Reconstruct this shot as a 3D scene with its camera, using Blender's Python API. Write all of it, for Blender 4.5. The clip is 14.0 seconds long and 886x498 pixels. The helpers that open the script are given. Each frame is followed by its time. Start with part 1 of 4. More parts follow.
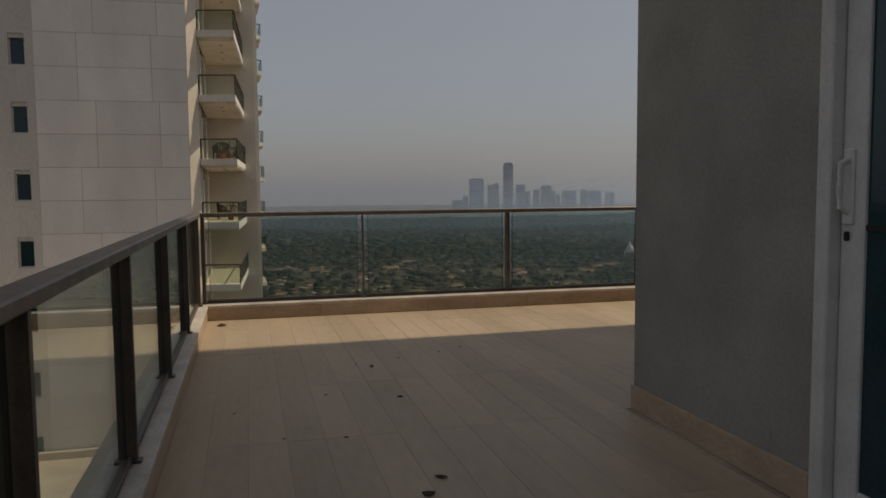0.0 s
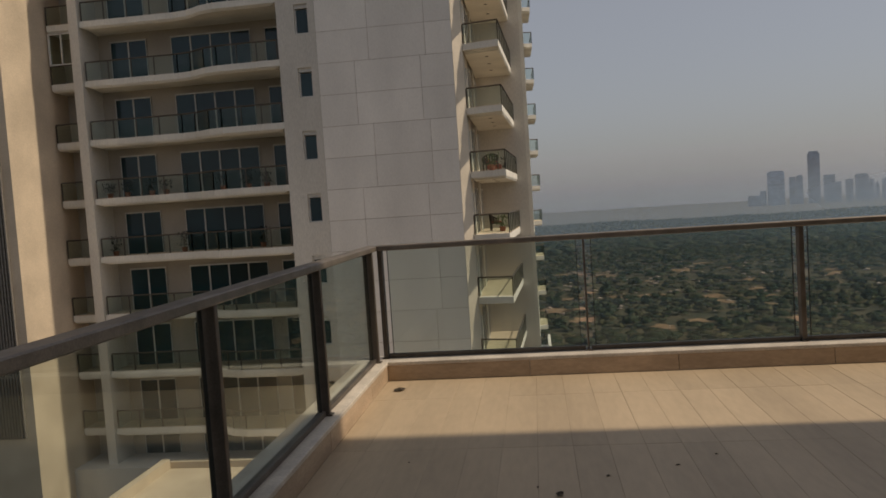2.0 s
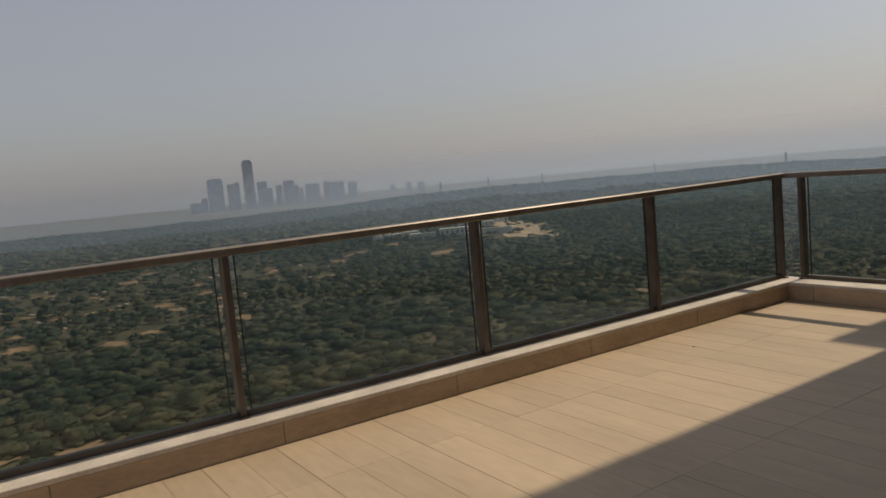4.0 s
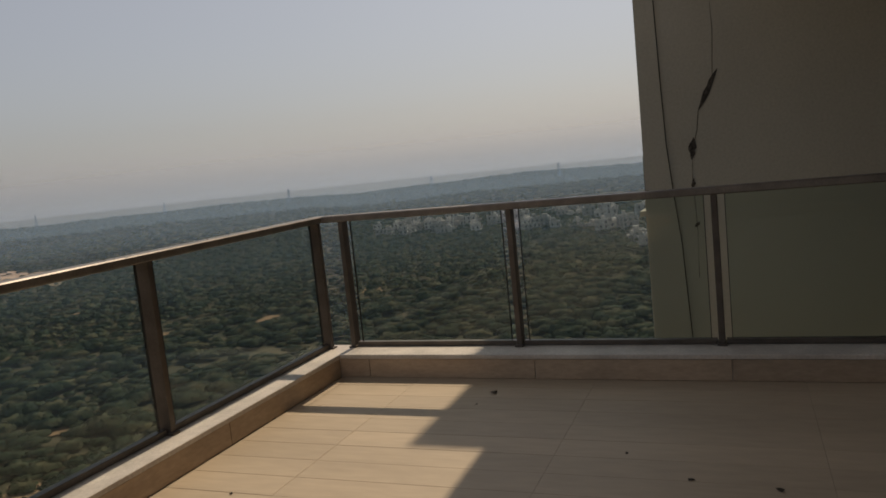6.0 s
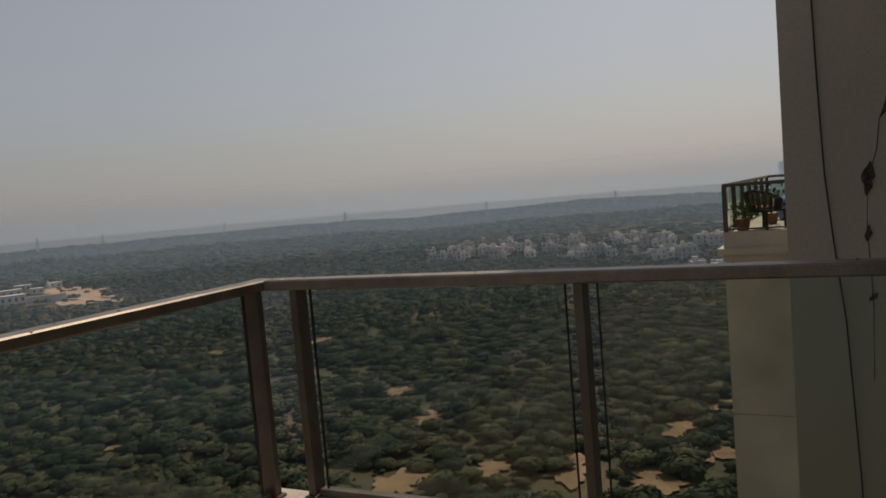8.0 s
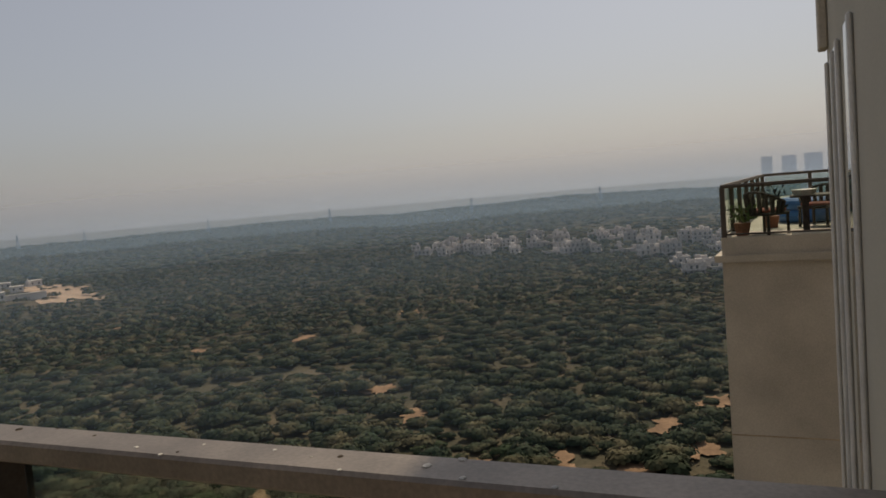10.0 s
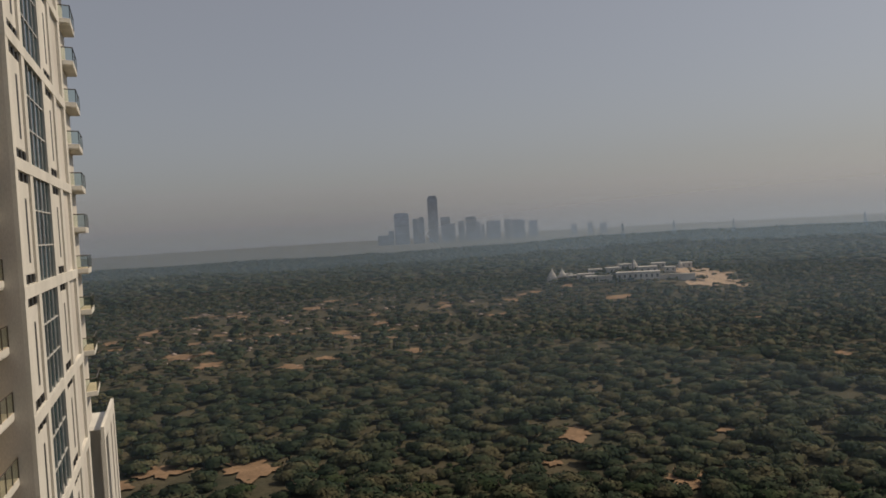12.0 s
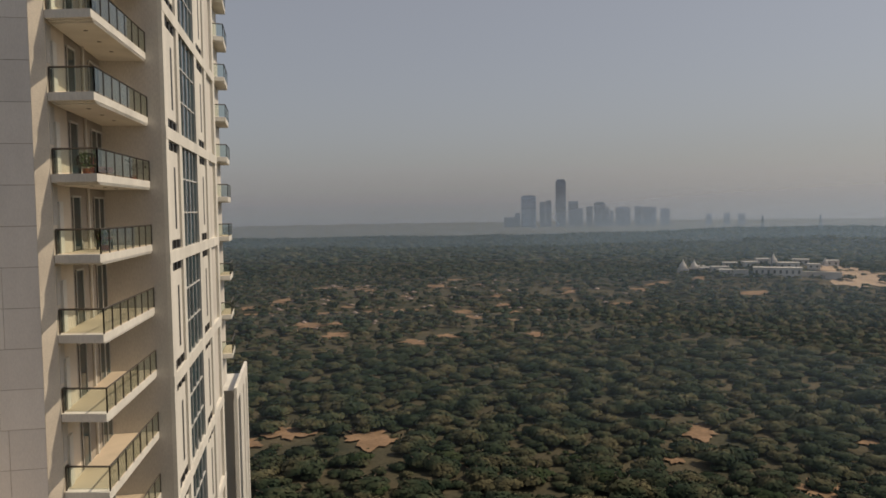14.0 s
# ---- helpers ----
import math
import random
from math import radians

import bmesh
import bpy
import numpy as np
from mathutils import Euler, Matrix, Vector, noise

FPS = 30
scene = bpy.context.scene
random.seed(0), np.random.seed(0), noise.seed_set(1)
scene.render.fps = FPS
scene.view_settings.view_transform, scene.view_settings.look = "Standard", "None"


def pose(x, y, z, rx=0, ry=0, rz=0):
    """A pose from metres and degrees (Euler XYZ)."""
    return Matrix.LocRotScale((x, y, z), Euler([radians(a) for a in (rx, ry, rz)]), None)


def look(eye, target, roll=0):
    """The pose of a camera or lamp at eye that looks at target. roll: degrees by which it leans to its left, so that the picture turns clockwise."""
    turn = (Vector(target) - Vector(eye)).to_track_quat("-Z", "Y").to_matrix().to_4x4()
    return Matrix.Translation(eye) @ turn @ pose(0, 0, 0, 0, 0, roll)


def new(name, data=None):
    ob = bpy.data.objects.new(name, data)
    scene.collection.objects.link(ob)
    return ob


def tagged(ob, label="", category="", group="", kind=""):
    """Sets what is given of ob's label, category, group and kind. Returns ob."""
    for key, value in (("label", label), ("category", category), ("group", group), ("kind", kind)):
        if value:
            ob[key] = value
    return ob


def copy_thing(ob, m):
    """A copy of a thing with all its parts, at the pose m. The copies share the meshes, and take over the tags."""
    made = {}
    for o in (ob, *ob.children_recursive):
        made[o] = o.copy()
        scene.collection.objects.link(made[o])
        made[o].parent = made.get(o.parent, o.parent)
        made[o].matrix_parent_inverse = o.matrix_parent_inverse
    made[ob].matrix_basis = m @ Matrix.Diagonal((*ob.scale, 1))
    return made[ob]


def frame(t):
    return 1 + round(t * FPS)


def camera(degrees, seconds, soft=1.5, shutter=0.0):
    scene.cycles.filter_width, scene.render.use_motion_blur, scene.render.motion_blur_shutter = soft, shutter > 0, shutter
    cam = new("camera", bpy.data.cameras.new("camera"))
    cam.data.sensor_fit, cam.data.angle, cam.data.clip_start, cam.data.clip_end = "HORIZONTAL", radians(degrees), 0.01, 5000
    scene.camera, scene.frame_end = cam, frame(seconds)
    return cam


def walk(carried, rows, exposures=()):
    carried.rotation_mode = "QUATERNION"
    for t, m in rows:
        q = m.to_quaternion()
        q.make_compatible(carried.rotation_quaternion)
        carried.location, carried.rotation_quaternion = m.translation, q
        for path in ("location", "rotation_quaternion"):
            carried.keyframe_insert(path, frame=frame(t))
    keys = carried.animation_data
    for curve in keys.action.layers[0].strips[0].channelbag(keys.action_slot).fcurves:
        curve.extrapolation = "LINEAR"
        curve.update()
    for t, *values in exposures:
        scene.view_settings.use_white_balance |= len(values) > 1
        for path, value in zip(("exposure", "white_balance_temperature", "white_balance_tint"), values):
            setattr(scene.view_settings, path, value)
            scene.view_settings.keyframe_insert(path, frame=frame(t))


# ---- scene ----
cam = camera(60.2, 14.0, soft=1.65)
PATH = [
    (0, (0.286, 0.191, 1.238), (0.777, 2.123, 1.083), -0.5),
    (0.5, (0.560, 0.623, 1.249), (0.612, 2.618, 1.111), 0.9),
    (1, (0.757, 1.154, 1.245), (0.670, 3.146, 1.091), -1.0),
    (1.5, (0.941, 1.602, 1.292), (0.745, 3.589, 1.169), -2.4),
    (2, (1.055, 2.105, 1.314), (0.814, 4.087, 1.199), -3.8),
    (4.5, (2.137, 4.490, 1.329), (3.629, 5.805, 1.117), -5.9),
    (5, (2.508, 4.821, 1.349), (4.273, 5.745, 1.174), -7.6),
    (5.5, (2.857, 5.087, 1.319), (4.667, 5.901, 1.066), -6.6),
    (6, (3.305, 5.305, 1.321), (5.152, 6.039, 1.091), -5.8),
    (6.5, (3.781, 5.508, 1.300), (5.525, 6.476, 1.164), -2.5),
    (7, (4.256, 5.671, 1.312), (6.050, 6.546, 1.183), -3.9),
    (7.5, (4.768, 5.803, 1.326), (6.538, 6.727, 1.203), -4.3),
    (8, (5.273, 5.929, 1.327), (7.073, 6.789, 1.176), -4.8),
    (10.5, (7.115, 6.465, 1.447), (8.930, 7.290, 1.282), -4.9),
    (10.8, (7.307, 6.588, 1.444), (9.032, 7.590, 1.313), -5.1),
    (11, (7.389, 6.752, 1.434), (8.943, 8.004, 1.300), -3.4),
    (11.5, (7.579, 7.014, 1.332), (8.469, 8.798, 1.175), -2.9),
    (11.6, (7.573, 7.068, 1.330), (8.410, 8.881, 1.209), -2.9),
    (11.8, (7.615, 7.166, 1.349), (8.373, 9.015, 1.277), -3.0),
    (12, (7.577, 7.252, 1.311), (8.251, 9.134, 1.239), -3.3),
    (12.5, (7.742, 7.633, 1.339), (8.304, 9.549, 1.232), -2.6),
    (13, (7.691, 7.781, 1.278), (8.237, 9.700, 1.135), -2.9),
    (13.5, (7.622, 7.967, 1.303), (8.129, 9.897, 1.157), -1.8),
    (14, (7.611, 8.157, 1.322), (7.968, 10.122, 1.214), -0.9),
]
EXPOSURES = [(0.0, -0.40), (0.5, -0.62), (1.0, -0.42), (1.5, -0.06), (2.2, -0.18), (4.3, -0.02), (5.0, 0.0), (5.5, -0.08), (7.0, -0.14), (7.5, -0.26), (8.0, -0.28), (10.3, -0.12), (10.9, -0.22), (11.5, -0.28), (12.0, -0.32), (13.0, -0.36), (13.5, -0.18), (14.0, -0.16)]
walk(cam, [(t, look(eye, goal, roll)) for t, eye, goal, roll in PATH], exposures=EXPOSURES)

# ---- sky and sun: hazy forenoon, the sun stands over +x ----
SUN_DIR = Vector((0.82, 0.012, 1.0)).normalized()
world = bpy.data.worlds.new("sky")
scene.world = world
world.use_nodes = True
wn, wl = world.node_tree.nodes, world.node_tree.links
sky = wn.new("ShaderNodeTexSky")
sky.sky_type, sky.sun_disc = "NISHITA", False
sky.sun_elevation, sky.sun_rotation = math.asin(SUN_DIR.z), radians(90)
sky.altitude, sky.air_density, sky.dust_density, sky.ozone_density = 200, 1.0, 3.0, 1.5
hue = wn.new("ShaderNodeHueSaturation")
hue.inputs["Saturation"].default_value = 0.75
wl.new(sky.outputs[0], hue.inputs["Color"])
haze = wn.new("ShaderNodeMix")          # thick even haze veils the clear sky
haze.data_type = "RGBA"
haze.inputs["Factor"].default_value = 0.52
haze.inputs["B"].default_value = (3.63, 3.46, 3.53, 1)
wl.new(hue.outputs[0], haze.inputs["A"])
wl.new(haze.outputs["Result"], wn["Background"].inputs[0])
wn["Background"].inputs[1].default_value = 0.10
sun = new("sun", bpy.data.lights.new("sun", "SUN"))
sun.data.energy, sun.data.angle, sun.data.color = 3.2, radians(0.55), (1.0, 0.83, 0.62)
sun.matrix_world = look(SUN_DIR * 60, (0, 0, 0))

# ---- materials ----
def mat(name, color, rough=0.7, metal=0.0, vary=0.15, scale=6.0, fine=60.0, bump=0.15, tint=None, by="noise", spec=0.4, dist=0.01, stretch=(1, 1, 1)):
    """A surface with two scales of variation and fine relief. by: noise, object or island, what varies the tone from piece to piece."""
    m = bpy.data.materials.new(name)
    m.use_nodes = True
    n, l = m.node_tree.nodes, m.node_tree.links
    b = n["Principled BSDF"]
    b.inputs["Roughness"].default_value, b.inputs["Metallic"].default_value = rough, metal
    b.inputs["Specular IOR Level"].default_value = spec
    geo = n.new("ShaderNodeNewGeometry")
    mp = n.new("ShaderNodeMapping")
    mp.inputs["Scale"].default_value = stretch
    l.new(geo.outputs["Position"], mp.inputs["Vector"])
    big, small = n.new("ShaderNodeTexNoise"), n.new("ShaderNodeTexNoise")
    for t, s, d in ((big, scale, 5.0), (small, fine, 3.0)):
        t.inputs["Scale"].default_value, t.inputs["Detail"].default_value = s, d
        l.new(mp.outputs[0], t.inputs["Vector"])
    mix = n.new("ShaderNodeMix")
    mix.data_type = "RGBA"
    dark = tint or tuple(c * (1 - 2.2 * vary) for c in color)
    mix.inputs["A"].default_value, mix.inputs["B"].default_value = (*dark, 1), (*[min(1, c * (1 + vary)) for c in color], 1)
    ramp = n.new("ShaderNodeMapRange")
    ramp.inputs["From Min"].default_value, ramp.inputs["From Max"].default_value = 0.3, 0.66
    l.new(big.outputs["Fac"], ramp.inputs["Value"])
    l.new(ramp.outputs[0], mix.inputs["Factor"])
    last = mix.outputs["Result"]
    grain = n.new("ShaderNodeHueSaturation")
    gr = n.new("ShaderNodeMapRange")
    gr.inputs["From Min"].default_value, gr.inputs["From Max"].default_value = 0.3, 0.7
    gr.inputs["To Min"].default_value, gr.inputs["To Max"].default_value = 1 - vary, 1 + vary
    l.new(small.outputs["Fac"], gr.inputs["Value"])
    l.new(gr.outputs[0], grain.inputs["Value"])
    l.new(last, grain.inputs["Color"])
    last = grain.outputs[0]
    if by != "noise":
        src = n.new("ShaderNodeObjectInfo").outputs["Random"] if by == "object" else geo.outputs["Random Per Island"]
        one = n.new("ShaderNodeHueSaturation")
        pr = n.new("ShaderNodeMapRange")
        pr.inputs["To Min"].default_value, pr.inputs["To Max"].default_value = 1 - 1.1 * vary, 1 + 1.1 * vary
        l.new(src, pr.inputs["Value"])
        l.new(pr.outputs[0], one.inputs["Value"])
        l.new(last, one.inputs["Color"])
        last = one.outputs[0]
    l.new(last, b.inputs["Base Color"])
    if bump:
        bp = n.new("ShaderNodeBump")
        bp.inputs["Strength"].default_value, bp.inputs["Distance"].default_value = bump, dist
        l.new(small.outputs["Fac"], bp.inputs["Height"])
        l.new(bp.outputs[0], b.inputs["Normal"])
    return m


def glass_mat(name, tint, gloss=0.022, rough=0.0):
    """A thin pane: tinted see-through with mirror gloss by Fresnel."""
    m = bpy.data.materials.new(name)
    m.use_nodes = True
    n, l = m.node_tree.nodes, m.node_tree.links
    n.remove(n["Principled BSDF"])
    tr, gl, fr, mx = n.new("ShaderNodeBsdfTransparent"), n.new("ShaderNodeBsdfGlossy"), n.new("ShaderNodeLayerWeight"), n.new("ShaderNodeMixShader")
    pw, ma = n.new("ShaderNodeMath"), n.new("ShaderNodeMath")
    fr.inputs[0].default_value = 0.5
    pw.operation, pw.inputs[1].default_value = "POWER", 5.0
    ma.operation, ma.inputs[1].default_value, ma.inputs[2].default_value = "MULTIPLY_ADD", 0.9, gloss
    l.new(fr.outputs["Facing"], pw.inputs[0])
    l.new(pw.outputs[0], ma.inputs[0])
    tr.inputs[0].default_value = (*tint, 1)
    gl.inputs["Roughness"].default_value = rough
    gl.inputs["Color"].default_value = (0.95, 1.0, 0.97, 1)
    l.new(ma.outputs[0], mx.inputs[0])
    l.new(tr.outputs[0], mx.inputs[1])
    l.new(gl.outputs[0], mx.inputs[2])
    l.new(mx.outputs[0], n["Material Output"].inputs[0])
    return m


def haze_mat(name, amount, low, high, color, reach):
    """Distant haze painted on a thin veil, thinning out with height, coloured paler to the east for the glow towards
    the sun. Haze scatters alike to all sides, so it is shaded as if it faced up.
    """
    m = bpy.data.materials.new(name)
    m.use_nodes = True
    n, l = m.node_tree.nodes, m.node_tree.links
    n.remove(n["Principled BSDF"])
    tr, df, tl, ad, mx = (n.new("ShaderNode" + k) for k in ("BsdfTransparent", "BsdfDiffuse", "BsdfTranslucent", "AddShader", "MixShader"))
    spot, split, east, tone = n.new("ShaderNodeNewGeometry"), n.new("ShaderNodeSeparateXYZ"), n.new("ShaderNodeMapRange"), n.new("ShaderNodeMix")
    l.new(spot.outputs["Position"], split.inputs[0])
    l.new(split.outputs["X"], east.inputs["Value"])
    # painted sunward glow: the veil colour brightens towards +x
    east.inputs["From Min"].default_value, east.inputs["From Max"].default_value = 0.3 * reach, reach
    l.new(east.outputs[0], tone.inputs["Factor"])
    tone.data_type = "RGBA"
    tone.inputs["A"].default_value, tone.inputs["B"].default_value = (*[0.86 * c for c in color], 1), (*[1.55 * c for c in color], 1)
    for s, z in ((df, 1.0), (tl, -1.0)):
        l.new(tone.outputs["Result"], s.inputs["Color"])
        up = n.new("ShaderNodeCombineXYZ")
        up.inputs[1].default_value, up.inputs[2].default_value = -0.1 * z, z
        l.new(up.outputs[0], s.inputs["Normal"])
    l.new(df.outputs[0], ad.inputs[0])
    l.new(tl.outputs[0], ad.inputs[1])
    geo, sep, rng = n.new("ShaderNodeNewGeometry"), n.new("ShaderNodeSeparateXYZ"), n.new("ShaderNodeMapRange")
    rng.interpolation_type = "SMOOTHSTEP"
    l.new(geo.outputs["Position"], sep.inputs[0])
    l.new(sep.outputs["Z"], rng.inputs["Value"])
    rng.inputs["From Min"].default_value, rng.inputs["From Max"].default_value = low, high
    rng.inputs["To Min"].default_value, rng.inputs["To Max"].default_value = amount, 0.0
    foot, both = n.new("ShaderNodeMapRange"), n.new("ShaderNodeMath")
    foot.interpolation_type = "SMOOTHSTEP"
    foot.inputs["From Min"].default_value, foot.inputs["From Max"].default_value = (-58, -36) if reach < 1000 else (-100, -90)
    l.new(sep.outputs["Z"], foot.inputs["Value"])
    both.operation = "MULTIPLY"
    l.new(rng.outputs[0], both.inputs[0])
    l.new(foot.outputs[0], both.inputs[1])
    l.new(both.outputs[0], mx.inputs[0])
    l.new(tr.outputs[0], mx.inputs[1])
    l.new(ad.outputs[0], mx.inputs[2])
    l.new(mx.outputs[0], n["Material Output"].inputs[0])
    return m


def leaf_mat(name, deep, green, olive):
    """Foliage: tone drifts from tree to tree and from spray to spray; each spray is shaded along the swell of its crown."""
    m = bpy.data.materials.new(name)
    m.use_nodes = True
    n, l = m.node_tree.nodes, m.node_tree.links
    b = n["Principled BSDF"]
    b.inputs["Roughness"].default_value, b.inputs["Specular IOR Level"].default_value = 0.85, 0.12
    geo, noise, ramp = n.new("ShaderNodeNewGeometry"), n.new("ShaderNodeTexNoise"), n.new("ShaderNodeValToRGB")
    noise.inputs["Scale"].default_value, noise.inputs["Detail"].default_value = 0.11, 4.0
    l.new(geo.outputs["Position"], noise.inputs["Vector"])
    l.new(noise.outputs["Fac"], ramp.inputs["Fac"])
    e = ramp.color_ramp.elements
    e[0].position, e[0].color = 0.36, (*deep, 1)
    e[1].position, e[1].color = 0.63, (*olive, 1)
    e.new(0.50).color = (*green, 1)
    tone, spread = n.new("ShaderNodeHueSaturation"), n.new("ShaderNodeMapRange")
    spread.inputs["To Min"].default_value, spread.inputs["To Max"].default_value = 0.76, 1.24
    l.new(geo.outputs["Random Per Island"], spread.inputs["Value"])
    l.new(spread.outputs[0], tone.inputs["Value"])
    l.new(ramp.outputs["Color"], tone.inputs["Color"])
    l.new(tone.outputs[0], b.inputs["Base Color"])
    swell, turn = n.new("ShaderNodeAttribute"), n.new("ShaderNodeVectorTransform")
    swell.attribute_name = "swell"
    turn.vector_type, turn.convert_from, turn.convert_to = "NORMAL", "OBJECT", "WORLD"
    l.new(swell.outputs["Vector"], turn.inputs[0])
    l.new(turn.outputs[0], b.inputs["Normal"])
    return m


TILE = mat("plank_tile", (0.45, 0.352, 0.24), 0.55, vary=0.055, scale=2.2, fine=26, bump=0.08, by="object", stretch=(1, 0.22, 1))
CURB_FACE = mat("curb_tile", (0.44, 0.33, 0.23), 0.5, vary=0.08, scale=3, fine=24, bump=0.06, by="object", stretch=(1, 1, 3))
CURB_TOP = mat("curb_stone", (0.58, 0.52, 0.45), 0.55, vary=0.10, scale=5, fine=70, bump=0.1)
GROUT = mat("grout", (0.40, 0.325, 0.235), 0.9, vary=0.2, scale=1.3, tint=(0.20, 0.155, 0.105))
BRONZE = mat("bronze_metal", (0.20, 0.17, 0.14), 0.42, 0.35, vary=0.14, scale=8, fine=120, bump=0.05, spec=0.5)
POST = mat("bronze_post", (0.115, 0.095, 0.078), 0.45, 0.35, vary=0.14, scale=8, fine=120, bump=0.05, spec=0.5)
RUBBER = mat("gasket", (0.03, 0.028, 0.025), 0.7, vary=0.2)
GLASS = glass_mat("green_glass", (0.83, 0.87, 0.85), 0.022)
PLASTER = mat("grey_plaster", (0.305, 0.290, 0.255), 0.85, vary=0.10, scale=1.6, fine=90, bump=0.25)
CREAM = mat("cream_plaster", (0.51, 0.465, 0.39), 0.85, vary=0.10, scale=0.7, fine=40, bump=0.2)
CHIP = mat("bare_mortar", (0.07, 0.06, 0.05), 0.95, vary=0.25, scale=30)
WHITE_ALU = mat("white_aluminium", (0.62, 0.61, 0.58), 0.4, vary=0.06, scale=4, bump=0.03)
# tower render made darker, the deep shade of the recess put into its colour
RECESS_SHADED = mat("recess_render_shaded", (0.43, 0.385, 0.325), 0.85, vary=0.09, scale=0.35, fine=18, bump=0.15)
WING = mat("wing_plaster", (0.46, 0.435, 0.36), 0.9, vary=0.06, scale=0.5, fine=50, bump=0.12)
DROP = mat("bird_dropping", (0.62, 0.60, 0.56), 0.9, vary=0.15)
DARK_GLASS = mat("dark_window_glass", (0.010, 0.040, 0.052), 0.06, vary=0.2, scale=0.4, bump=0.0, spec=0.45)
PANEL = mat("grey_panel", (0.83, 0.79, 0.735), 0.8, vary=0.045, scale=0.5, fine=22, bump=0.15, by="object", stretch=(1, 1, 0.35))
TOWER_WALL = mat("tower_render", (0.66, 0.625, 0.565), 0.85, vary=0.09, scale=0.35, fine=18, bump=0.15, stretch=(1, 1, 0.3))
TOWER_WHITE = mat("tower_white", (0.74, 0.71, 0.64), 0.8, vary=0.07, scale=0.5, fine=18, bump=0.1, stretch=(1, 1, 0.25))
TOWER_BEIGE = mat("tower_beige", (0.60, 0.50, 0.38), 0.85, vary=0.08, scale=0.5, fine=18, bump=0.1)
TOWER_CREAM = mat("tower_cream", (0.74, 0.66, 0.55), 0.85, vary=0.07, scale=0.5, fine=18, bump=0.1)
LOUVRE = mat("louvre_grey", (0.20, 0.185, 0.165), 0.7, vary=0.1)
DARK_SLOT = mat("dark_slot", (0.035, 0.035, 0.035), 0.6, vary=0.2)
BALC_GLASS = glass_mat("balcony_glass", (0.86, 0.90, 0.87), 0.015)
BALC_RAIL = mat("balcony_rail", (0.09, 0.075, 0.06), 0.5, 0.3, vary=0.1)
LEAF = leaf_mat("acacia_leaf", (0.016, 0.029, 0.016), (0.041, 0.052, 0.028), (0.094, 0.085, 0.046))
LEAF_DARK = leaf_mat("dark_leaf", (0.013, 0.024, 0.011), (0.024, 0.040, 0.016), (0.040, 0.052, 0.022))
BARK = mat("bark", (0.13, 0.10, 0.075), 0.9, vary=0.2, scale=4)
SAND = mat("dry_scrub", (0.085, 0.070, 0.044), 0.95, vary=0.2, scale=0.05, fine=0.9, bump=0.0, tint=(0.042, 0.046, 0.030), spec=0.1)
BARE = mat("bare_earth", (0.25, 0.165, 0.10), 0.95, vary=0.16, scale=0.12, fine=1.1, bump=0.0, spec=0.1)
YARD = mat("yard_sand", (0.36, 0.27, 0.19), 0.95, vary=0.12, scale=0.05, fine=0.6, bump=0.0, spec=0.1)
ROCK = mat("pink_rock", (0.40, 0.31, 0.26), 0.95, vary=0.18, scale=0.2, fine=2, bump=0.0, by="island")
TOWN_WALL = mat("town_wall", (0.47, 0.43, 0.395), 0.9, vary=0.22, scale=0.02, fine=0.5, bump=0.0, by="object")
TOWN_DARK = mat("town_window", (0.10, 0.098, 0.095), 0.6, vary=0.2, scale=0.2, bump=0.0)
WHITEWASH = mat("whitewash", (0.52, 0.48, 0.435), 0.9, vary=0.08, scale=0.1, bump=0.0)
# blue of the distant haze put into the base colour, for towers and pylons
HAZED_BLUE = mat("hazed_blue", (0.20, 0.27, 0.38), 0.9, vary=0.22, scale=0.004, fine=0.05, bump=0.0, by="object")
WICKER = mat("dark_wicker", (0.045, 0.035, 0.028), 0.7, vary=0.25, scale=30, fine=120)
CUSHION = mat("red_cushion", (0.22, 0.07, 0.05), 0.9, vary=0.1)
BLUE = mat("blue_plastic", (0.05, 0.17, 0.42), 0.45, vary=0.1, scale=3)
LIGHT_PLASTIC = mat("pale_plastic", (0.60, 0.58, 0.52), 0.5, vary=0.05)
PLANT = mat("pot_plant_leaf", (0.10, 0.14, 0.04), 0.7, vary=0.3, by="island")
TERRACOTTA = mat("terracotta", (0.30, 0.12, 0.07), 0.8, vary=0.15)
STAIN = mat("dirt", (0.06, 0.045, 0.03), 0.95, vary=0.3, scale=40)


# ---- mesh helpers ----
def mesh_of(name, bm, materials):
    me = bpy.data.meshes.new(name)
    bm.to_mesh(me)
    bm.free()
    for m in materials if isinstance(materials, (list, tuple)) else [materials]:
        me.materials.append(m)
    return me


def part(name, bm, material, parent=None, label=""):
    ob = new(name, mesh_of(name, bm, material) if isinstance(bm, bmesh.types.BMesh) else bm)
    ob.parent = parent
    return tagged(ob, label)


def thing(name, label, category, group="", at=(0, 0, 0)):
    ob = new(name)
    ob.location = at
    ob.empty_display_size = 0.2
    return tagged(ob, label, category, group)


def add_box(bm, lo, hi, bevel=0.0, index=0):
    res = bmesh.ops.create_cube(bm, size=1)
    for v in res["verts"]:
        v.co = Vector([lo[i] + (v.co[i] + 0.5) * (hi[i] - lo[i]) for i in range(3)])
    faces = {f for v in res["verts"] for f in v.link_faces}
    for f in faces:
        f.material_index = index
    if bevel:
        edges = list({e for v in res["verts"] for e in v.link_edges})
        bmesh.ops.bevel(bm, geom=edges, offset=bevel, segments=1, affect="EDGES", profile=0.5)
    return bm


def box(lo, hi, bevel=0.0):
    return add_box(bmesh.new(), lo, hi, bevel)


